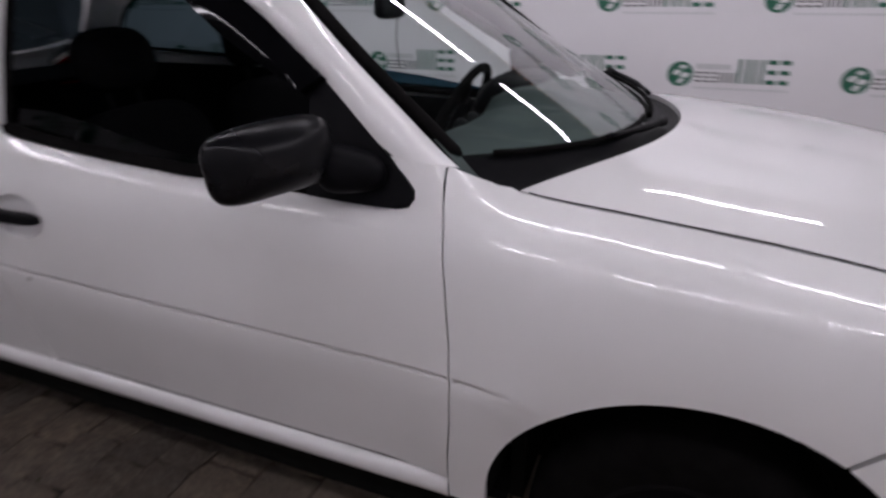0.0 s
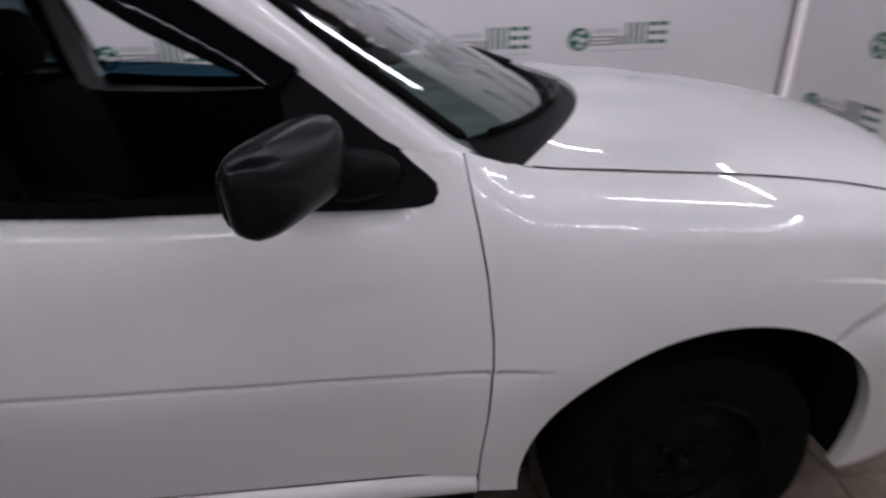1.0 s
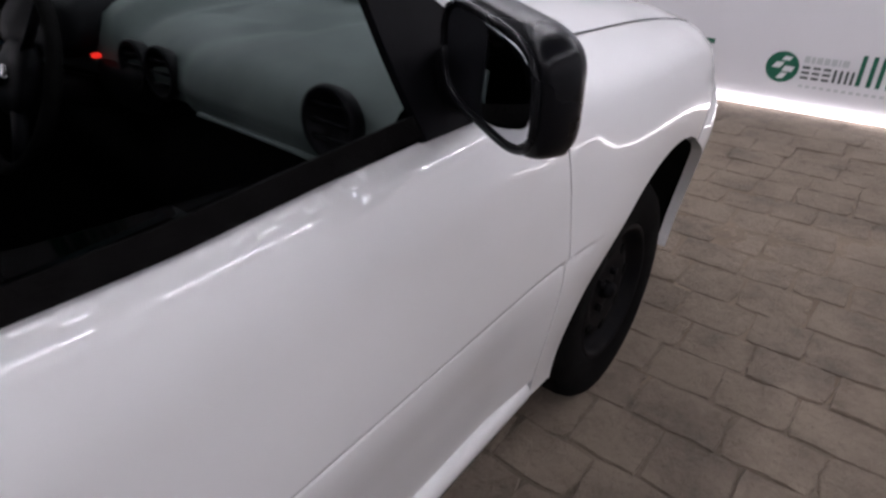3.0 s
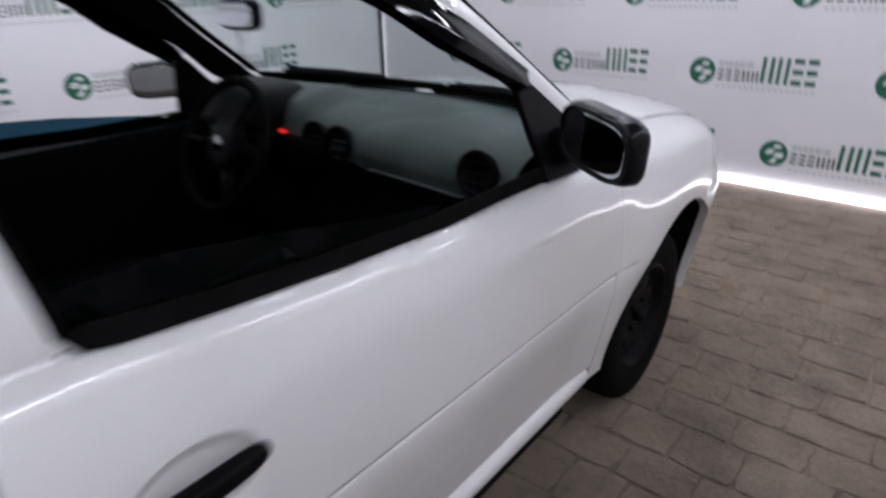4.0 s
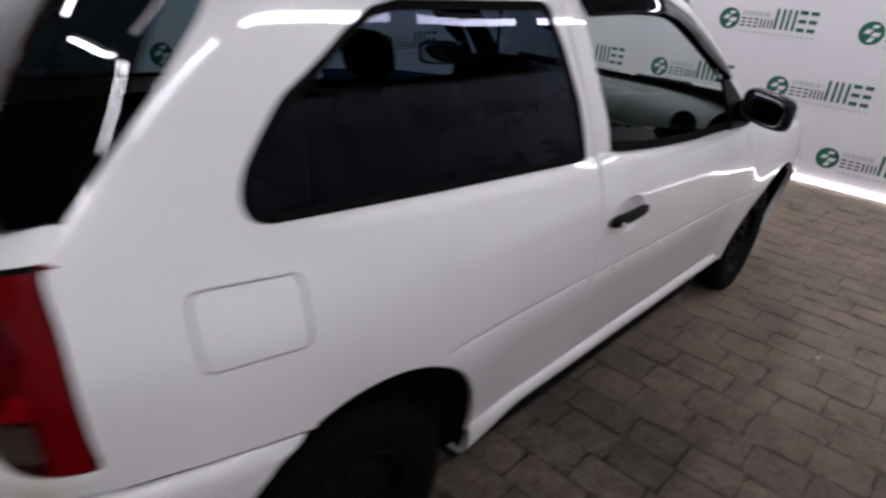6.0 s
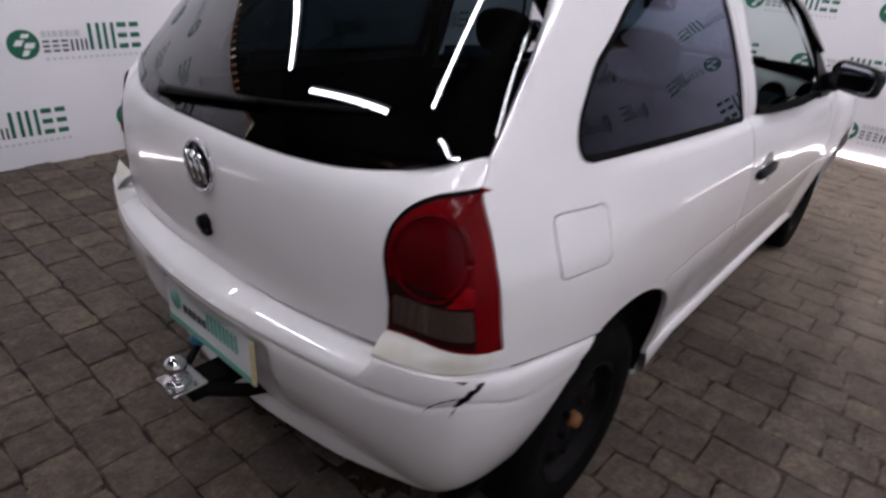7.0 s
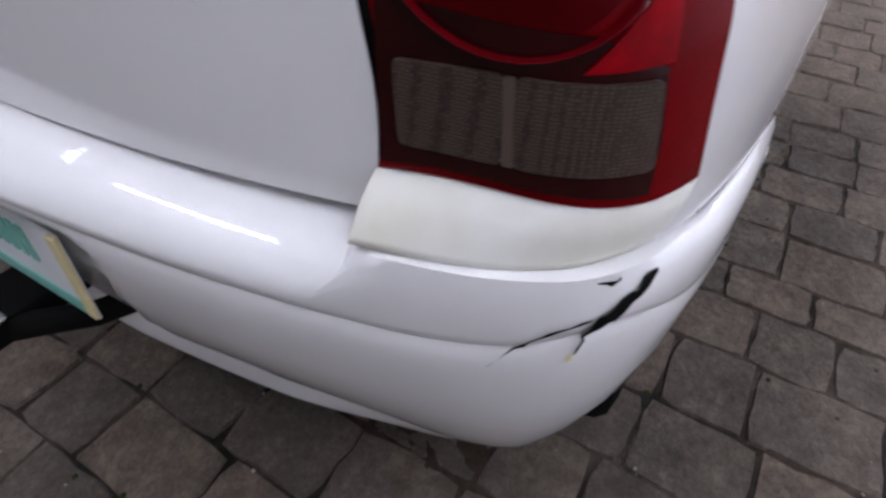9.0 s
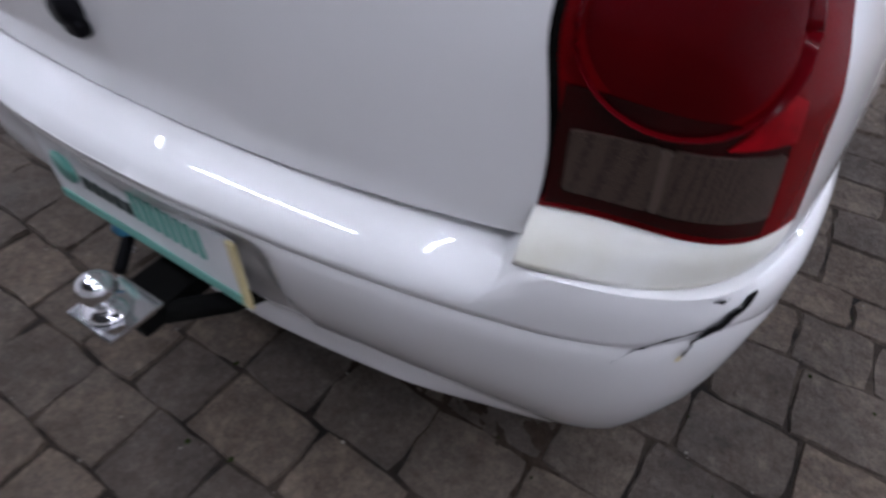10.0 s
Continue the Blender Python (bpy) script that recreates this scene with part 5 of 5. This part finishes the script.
part("tow_ball", lathe_bm([(0.0, 0.028), (0.010, 0.0262), (0.018, 0.021), (0.0235, 0.014), (0.0255, 0.004), (0.0245, -0.006), (0.020, -0.015), (0.0135, -0.021), (0.0125, -0.028), (0.018, -0.031), (0.030, -0.033), (0.032, -0.040), (0.0, -0.040)], pose(BX, BY, BZ), 36), CHROME, tow_bar, "polished chrome tow ball")
part("tow_brace", tube_bm([(BX + 0.05, BY - 0.04, BZ - 0.07), (BX + 0.12, BY - 0.10, BZ - 0.075), (BX + 0.20, BY - 0.14, BZ - 0.075), (BX + 0.33, BY - 0.16, BZ - 0.07)], 0.017, 10), DARK, tow_bar)
part("socket_arm", tube_bm([(-1.83, 0.09, 0.43), (-1.89, 0.055, 0.40), (-1.955, -0.005, 0.40)], 0.010, 8), BLACK_PLASTIC, tow_bar)
cap = part("socket_cap", cyl_bm(0.021, 0.034, pose(-1.892, 0.050, 0.420, 15, 20, 0), 20, 0.018, 0.003), BLUE, tow_bar, "blue plastic socket cap")
part("cap_loop", tube_bm([Vector((-1.910, 0.04 + 0.012 * math.cos(a), 0.388 + 0.014 * math.sin(a))) for a in lin(0, 2 * math.pi, 17)], 0.0022, 6), CHROME, cap)


# crack in the bumper's corner
def on_bumper(s, z, d=0.0022):
    p = plan_at(s)
    t = (plan_at(s + 0.004) - plan_at(s - 0.004)).normalized()
    n = Vector((-t.y, t.x, 0))
    rows = bumper_profile(s, p.y, p.x)
    o = 0.0
    for (z1, o1), (z0, o0) in zip(rows, rows[1:]):
        if z0 <= z <= z1 and z1 > z0:
            o = o0 + (o1 - o0) * (z - z0) / (z1 - z0)
            break
    return Vector((p.x, p.y, z)) + n * (o + d)


def s_of(y):
    lo, hi = 0.0, S_END
    for _ in range(40):
        m = (lo + hi) / 2
        lo, hi = (m, hi) if plan_at(m).y < y else (lo, m)
    return lo


def crack_bm():
    bm = bmesh.new()
    def strip_(pts):
        L = []
        for y, z, w in pts:
            y -= 0.010 * step(-0.66, -0.73, y)
            rag = random.Random(int(y * 1e4) + int(z * 1e4))
            L.append([bm.verts.new(on_bumper(s_of(y + rag.uniform(-0.0008, 0.0008)), z + k * w * rag.uniform(0.8, 1.4))) for k in (-1, 1)])
        for a, b in zip(L, L[1:]):
            bm.faces.new((a[0], b[0], b[1], a[1]))
    strip_([(-0.758, 0.692, 0.0012), (-0.754, 0.687, 0.0045), (-0.751, 0.684, 0.0060), (-0.748, 0.678, 0.0040), (-0.745, 0.675, 0.0075), (-0.741, 0.668, 0.0085), (-0.738, 0.664, 0.0060), (-0.735, 0.659, 0.0085), (-0.731, 0.653, 0.0090), (-0.728, 0.648, 0.0055), (-0.726, 0.645, 0.0025)])
    strip_([(-0.740, 0.697, 0.0012), (-0.735, 0.697, 0.0040), (-0.731, 0.699, 0.0030), (-0.726, 0.701, 0.0008)])
    strip_([(-0.728, 0.643, 0.0022), (-0.7262, 0.637, 0.0015), (-0.7250, 0.632, 0.0026), (-0.7230, 0.627, 0.0012), (-0.7225, 0.620, 0.0008)])
    strip_([(-0.729, 0.664, 0.0006), (-0.723, 0.662, 0.0012), (-0.719, 0.659, 0.0005), (-0.714, 0.657, 0.0013), (-0.709, 0.653, 0.0016), (-0.705, 0.650, 0.0006), (-0.701, 0.646, 0.0010)])
    strip_([(-0.701, 0.646, 0.0010), (-0.698, 0.641, 0.0036), (-0.695, 0.637, 0.0040), (-0.693, 0.633, 0.0010)])
    strip_([(-0.693, 0.633, 0.0004), (-0.686, 0.622, 0.0004), (-0.680, 0.613, 0.0003)])
    return bm


crack = part("crack", crack_bm(), DARK, rear_bumper, "open black crack in the bumper corner", smooth=False)
chip = bmesh.new()
vs = [chip.verts.new(on_bumper(s_of(y), z, 0.003)) for y, z in ((-0.7330, 0.632), (-0.7300, 0.627), (-0.7295, 0.620), (-0.7330, 0.622))]
chip.faces.new(vs)
part("paint_chip", chip, STICK, rear_bumper, "yellow filler showing at the crack", smooth=False)

# ---------------- cowl and windscreen wipers ----------------
def on_screen(v, h, d):
    p = screen_pt(v, h)
    n = (screen_pt(v, h + 0.01) - screen_pt(v, h - 0.01)).cross(screen_pt(v + 0.01, h) - screen_pt(v - 0.01, h)).normalized()
    return p + (n if n.z > 0 else -n) * d


for h0, h1, v0, v1 in ((-0.90, -0.06, 0.004, 0.014), (0.0, 0.86, 0.002, 0.012)):
    edge = [(h0 + (h1 - h0) * f, v0 + (v1 - v0) * f) for f in lin(0, 1, 16)]
    wp = part("wiper", tube_bm([on_screen(v, h, 0.008) for h, v in edge], 0.007, 8, 0.9), RUBBER, car, "black windscreen wiper")
    part("wiper_arm", tube_bm([on_screen(v0 + (v1 - v0) * f - 0.045 * f * f, h0 + (h1 - h0) * f, 0.018 + 0.004 * f) for f in lin(0.45, 1.0, 10)], [0.006] * 4 + [0.009] * 5 + [0.015], 8), BLACK_PLASTIC, wp)

# ---------------- interior ----------------
def dash_z(y):
    return 0.035 * step(0.0, 0.08, y) * step(0.46, 0.38, y)


DPROF = [(0.955, 0.946), (0.86, 0.956), (0.80, 0.960), (0.74, 0.964), (0.68, 0.966), (0.62, 0.965), (0.57, 0.960), (0.535, 0.950), (0.508, 0.936), (0.488, 0.916), (0.477, 0.893), (0.474, 0.874), (0.480, 0.866), (0.476, 0.858), (0.484, 0.846), (0.505, 0.838)]


def dash_pt(y, k):
    """Swept across: a full passenger panel, a valley beside it, a raised driver's side and a sunk tray on top."""
    x, z = DPROF[k]
    e = abs(y - AX) / 0.59
    deck = step(0.50, 0.62, x)
    front = step(0.62, 0.52, x)
    x -= 0.08 * e ** 4 * (1 if x > 0.7 else 0)
    z += dash_z(y) * step(0.80, 0.66, DPROF[k][0]) * step(0.478, 0.50, DPROF[k][0]) - 0.02 * e * e
    x -= front * 0.020 * step(-0.155, -0.235, y) * step(-0.66, -0.58, y)
    valley = y + 0.19 + 0.55 * (x - 0.50)
    z -= 0.010 * deck * math.exp(-(valley / 0.035) ** 2) * step(0.86, 0.70, x)
    z -= 0.012 * step(0.62, 0.645, x) * step(0.735, 0.71, x) * step(-0.36, -0.33, y) * step(-0.02, -0.05, y)
    return Vector((x, y, z))


dash = part("dashboard", grid_bm(dash_pt, lin(-0.66, 0.52, 96), range(len(DPROF))), DASH, car, "grey-green plastic dashboard")
part("glove_strip", tube_bm([dash_pt(y, 13) + Vector((-0.002, 0, -0.004)) for y in lin(-0.55, -0.25, 12)], 0.007, 8, 0.6), DASH, dash, "pale ledge above the glovebox")
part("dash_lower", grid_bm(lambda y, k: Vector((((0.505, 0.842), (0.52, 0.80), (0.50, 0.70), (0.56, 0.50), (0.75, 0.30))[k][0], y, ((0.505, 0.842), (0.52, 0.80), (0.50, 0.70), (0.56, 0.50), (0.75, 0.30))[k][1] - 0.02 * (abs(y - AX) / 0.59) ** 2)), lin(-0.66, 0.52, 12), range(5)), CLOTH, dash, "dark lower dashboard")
for y, z, r in ((-0.585, 0.905, 0.046), (-0.115, 0.895, 0.042), (-0.020, 0.895, 0.042), (0.445, 0.905, 0.046)):
    m = pose(0.474 if y > -0.5 else 0.452, y, z, 0, -84, 0)
    v = part("air_vent", lathe_bm([(r, -0.02), (r + 0.007, 0.0), (r + 0.004, 0.008), (r - 0.003, 0.006), (r - 0.006, -0.006), (0.0, -0.008)], m, 32), BLACK_PLASTIC, dash, "round black air vent")
    for k in (-0.5, 0.0, 0.5):
        part("vent_slat", tube_bm([m @ Vector((k * r, -r * 0.8, 0.0)), m @ Vector((k * r, r * 0.8, 0.0))], 0.003, 6), BLACK_PLASTIC, v)
part("indicator", box_bm(0.455, 0.470, 0.098, 0.115, 0.895, 0.904, 0.003), RED_LED, dash, "red glowing indicator")
part("instrument_hood", superbox_bm(0.545, 0.305, 0.948, 0.20, 0.36, 0.135, 3.2, warp=lambda p: Vector((p.x + 0.35 * (p.z - 1), p.y, p.z))), BLACK_PLASTIC, dash, "black instrument hood")
part("centre_console", superbox_bm(0.505, 0.045, 0.845, 0.09, 0.24, 0.10, 3.5), BLACK_PLASTIC, dash)

sw = pose(0.342, 0.225, 0.868, 0, -64, 0)
steering = part("steering_wheel", tube_bm([sw @ Vector((0.183 * math.cos(a), 0.183 * math.sin(a), 0)) for a in lin(0, 2 * math.pi, 49)], 0.0145, 12), RUBBER, car, "black steering wheel")
part("wheel_boss", moved(superbox_bm(0, 0, -0.01, 0.15, 0.13, 0.05, 3), sw), BLACK_PLASTIC, steering)
part("boss_badge", cyl_bm(0.022, 0.006, sw @ pose(0, 0, 0.017), 24), CHROME, steering)
for a in (90, 210, 330):
    part("spoke", tube_bm([sw @ Vector((0.05 * math.cos(radians(a)), 0.05 * math.sin(radians(a)), -0.005)), sw @ Vector((0.18 * math.cos(radians(a)), 0.18 * math.sin(radians(a)), 0))], 0.016, 8, 0.5), BLACK_PLASTIC, steering)
part("steering_column", tube_bm([sw @ Vector((0, 0, -0.03)), sw @ Vector((0, 0, -0.22))], 0.035, 14), BLACK_PLASTIC, steering)


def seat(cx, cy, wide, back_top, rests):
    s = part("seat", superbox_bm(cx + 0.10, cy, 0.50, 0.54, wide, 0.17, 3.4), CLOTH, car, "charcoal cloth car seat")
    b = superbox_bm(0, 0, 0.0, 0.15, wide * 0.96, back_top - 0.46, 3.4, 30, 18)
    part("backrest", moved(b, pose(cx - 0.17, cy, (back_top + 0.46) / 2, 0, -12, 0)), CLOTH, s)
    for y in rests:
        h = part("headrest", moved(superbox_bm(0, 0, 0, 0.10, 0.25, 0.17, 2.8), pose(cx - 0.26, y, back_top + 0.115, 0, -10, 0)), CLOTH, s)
        for dy in (-0.05, 0.05):
            part("post", tube_bm([(cx - 0.245, y + dy, back_top - 0.04), (cx - 0.255, y + dy, back_top + 0.06)], 0.006, 8), BLACK_PLASTIC, h)


seat(-0.20, -0.36, 0.50, 0.975, (-0.36,))
seat(-0.20, 0.22, 0.50, 0.975, (0.22,))
seat(-1.12, AX, 1.14, 0.92, ())
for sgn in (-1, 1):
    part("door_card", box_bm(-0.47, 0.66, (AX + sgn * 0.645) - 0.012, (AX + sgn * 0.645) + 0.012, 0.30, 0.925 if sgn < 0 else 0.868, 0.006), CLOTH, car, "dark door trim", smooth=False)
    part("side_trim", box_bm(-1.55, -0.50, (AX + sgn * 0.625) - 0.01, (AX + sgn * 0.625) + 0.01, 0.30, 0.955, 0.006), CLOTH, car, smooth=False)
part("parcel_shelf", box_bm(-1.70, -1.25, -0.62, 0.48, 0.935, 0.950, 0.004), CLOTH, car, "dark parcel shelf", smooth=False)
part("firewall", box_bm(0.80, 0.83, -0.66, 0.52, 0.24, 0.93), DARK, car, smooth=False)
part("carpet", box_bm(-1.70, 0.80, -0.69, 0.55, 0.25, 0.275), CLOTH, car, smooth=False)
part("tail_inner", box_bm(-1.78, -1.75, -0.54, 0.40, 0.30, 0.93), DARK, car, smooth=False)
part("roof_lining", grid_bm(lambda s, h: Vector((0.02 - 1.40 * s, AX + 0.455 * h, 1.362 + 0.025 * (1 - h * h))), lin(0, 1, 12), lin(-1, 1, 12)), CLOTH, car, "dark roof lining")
im = part("inside_mirror", superbox_bm(0.262, -0.075, 1.222, 0.030, 0.150, 0.066, 4, 36, 14), BLACK_PLASTIC, car, "rear-view mirror on the windscreen")
part("mirror_face", superbox_bm(0.2475, -0.075, 1.222, 0.006, 0.136, 0.053, 5, 36, 10), GLASS_MIRROR, im)
part("mirror_stem", tube_bm([(0.275, -0.045, 1.245), (0.30, -0.03, 1.29), (0.315, -0.02, 1.318)], 0.009, 8), BLACK_PLASTIC, im)
part("hanging_cord", tube_bm([(0.268, -0.05, 1.195), (0.266, -0.055, 1.13), (0.27, -0.05, 1.06)], 0.0016, 6), BLACK_PLASTIC, im)
part("sun_visor", superbox_bm(0.16, 0.20, 1.335, 0.16, 0.34, 0.02, 4), CLOTH, car)
part("sun_visor", superbox_bm(0.16, -0.34, 1.335, 0.16, 0.34, 0.02, 4), CLOTH, car)


def paver_mesh(name, hx, hy, seed):
    """A worn block about hx by hy (half sizes) with a chipped, rounded rim."""
    rnd = random.Random(seed)
    bm = bmesh.new()
    loops = []
    ring = [(-1, -1), (-0.5, -1), (0, -1), (0.5, -1), (1, -1), (1, -0.5), (1, 0), (1, 0.5), (1, 1), (0.5, 1), (0, 1), (-0.5, 1), (-1, 1), (-1, 0.5), (-1, 0), (-1, -0.5)]
    n = len(ring)
    jit = [(rnd.uniform(-0.0052, 0.0040), rnd.uniform(-0.0052, 0.0040), rnd.uniform(0, 0.06)) for _ in ring]
    for d, z in ((0.0, -0.014), (0.0050, 0.0)):
        loop = []
        for (cx, cy), j in zip(ring, jit):
            cut = 0.985 - 0.7 * j[2] if abs(cx * cy) == 1 else 1.0
            loop.append((cx * (hx - d) * cut + j[0], cy * (hy - d) * cut + j[1], z + (rnd.uniform(-0.0030, 0.0015) if z > -0.01 else 0)))
        loops.append(loop)
    vs = [[bm.verts.new(p) for p in l] for l in loops]
    for a, b in zip(vs, vs[1:]):
        for i in range(n):
            bm.faces.new((a[i], a[(i + 1) % n], b[(i + 1) % n], b[i]))
    top = bm.verts.new((0, 0, rnd.uniform(0.0, 0.003)))
    for i in range(n):
        bm.faces.new((vs[-1][i], vs[-1][(i + 1) % n], top))
    me = bpy.data.meshes.new(name)
    bm.to_mesh(me)
    bm.free()
    me.materials.append(STONE)
    return me


# courses of uneven width run across the bay; stones of several lengths
PITCH_X = 0.165
LENGTHS = (0.160, 0.182, 0.205, 0.228)
COURSES = [-1.988, -1.843, -1.677, -1.510, -1.345, -1.161, -1.003, -0.885, -0.710, -0.560, -0.410, -0.265, -0.120, 0.060]
rnd = random.Random(7)
while COURSES[0] > XB + 0.25:
    COURSES.insert(0, COURSES[0] - rnd.uniform(0.145, 0.182))
while COURSES[-1] < XF - 0.22:
    COURSES.append(COURSES[-1] + rnd.uniform(0.145, 0.182))
PAVERS = {L: [paver_mesh("paver", PITCH_X / 2 - 0.0001, L / 2 - 0.0002, 10 * i + j) for j in range(4)] for i, L in enumerate(LENGTHS)}
far_v, far_f = [], []
near_count = 0
for x0, x1 in zip(COURSES, COURSES[1:]):
    y = YR + rnd.uniform(0.0, 0.15)
    while y < YL - 0.1:
        L = rnd.choice(LENGTHS)
        cx, cy = (x0 + x1) / 2, y + L / 2
        m = pose(cx, cy, rnd.uniform(-0.003, 0.002), rnd.uniform(-1.3, 1.3), rnd.uniform(-1.3, 1.3), rnd.uniform(-1.8, 1.8)) @ Matrix.Diagonal(((x1 - x0) / PITCH_X, 1, 1, 1))
        me = rnd.choice(PAVERS[L])
        near = (-2.65 < cx < -1.55 and -0.95 < cy < 0.75) or (-1.55 <= cx < 0.9 and -1.62 < cy < -0.72)
        if near and near_count < 300:
            ob = new("paver", me)
            ob.matrix_basis = m
            ob.parent = ground
            near_count += 1
        else:
            o = len(far_v)
            far_v += [tuple(m @ v.co) for v in me.vertices]
            far_f += [tuple(o + k for k in p.vertices) for p in me.polygons]
        y += L
me = bpy.data.meshes.new("pavers")
me.from_pydata(far_v, [], far_f)
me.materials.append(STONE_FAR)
ob = tagged(new("pavers", me), kind="stuff")
ob.parent = ground


# grit and moss caught in the joints, and one pale chip
def scatter(name, count, seed, size, flat, material, span):
    rnd = random.Random(seed)
    V, F = [], []
    for _ in range(count):
        x = rnd.choice(COURSES) + rnd.gauss(0, 0.005) if rnd.random() < 0.75 else rnd.uniform(span[0], span[1])
        if not span[0] < x < span[1]:
            continue
        y, r, o = rnd.uniform(span[2], span[3]), size * rnd.uniform(0.4, 1.3), len(V)
        c = [(r, 0, 0), (0, r, 0), (-r, 0, 0), (0, -r, 0), (0, 0, r * flat), (0, 0, -r * flat)]
        a = rnd.uniform(0, 6.28)
        V += [(x + p[0] * math.cos(a) - p[1] * math.sin(a) + rnd.uniform(-0.2, 0.2) * r, y + p[0] * math.sin(a) + p[1] * math.cos(a) + rnd.uniform(-0.2, 0.2) * r, 0.0005 + p[2]) for p in c]
        F += [tuple(o + k for k in f) for f in ((0, 1, 4), (1, 2, 4), (2, 3, 4), (3, 0, 4), (1, 0, 5), (2, 1, 5), (3, 2, 5), (0, 3, 5))]
    me = bpy.data.meshes.new(name)
    me.from_pydata(V, [], F)
    me.materials.append(material)
    ob = tagged(new(name, me), kind="stuff")
    ob.parent = ground


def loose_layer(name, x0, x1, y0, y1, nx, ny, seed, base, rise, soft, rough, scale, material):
    """Loose dust, or dark soil that also stands for the car's shade, lying in the joints and over parts of the stones,
    with a ragged outline.
    """
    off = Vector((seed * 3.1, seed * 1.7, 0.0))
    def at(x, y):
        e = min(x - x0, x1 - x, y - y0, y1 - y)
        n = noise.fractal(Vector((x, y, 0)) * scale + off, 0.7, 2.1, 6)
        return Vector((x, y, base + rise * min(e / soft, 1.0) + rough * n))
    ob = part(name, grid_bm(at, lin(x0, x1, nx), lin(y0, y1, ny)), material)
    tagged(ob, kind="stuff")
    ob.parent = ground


# A little brown soil, mostly the shade under the tail put into colour.
loose_layer("earth", -1.88, -1.02, -0.80, 0.72, 112, 160, 4, -0.014, 0.0130, 0.24, 0.0042, 22, EARTH_SHADE)
loose_layer("dust", 0.55, XF - 0.03, YR + 0.03, YL - 0.03, 200, 300, 9, -0.013, 0.0095, 1.6, 0.0035, 5, DUST)
scatter("gravel", 420, 3, 0.0035, 0.6, PEBBLE, (-3.0, 0.6, -1.7, 0.9))
scatter("moss", 260, 5, 0.006, 0.35, MOSS, (-3.0, -0.4, -1.7, 0.9))
chip_bm = superbox_bm(0.805, -1.25, 0.005, 0.030, 0.022, 0.008, 2.4, 14, 7)
tagged(part("stone_chip", chip_bm, SCUFF_GREY), "small grey stone chip lying on the pavers", "stone")
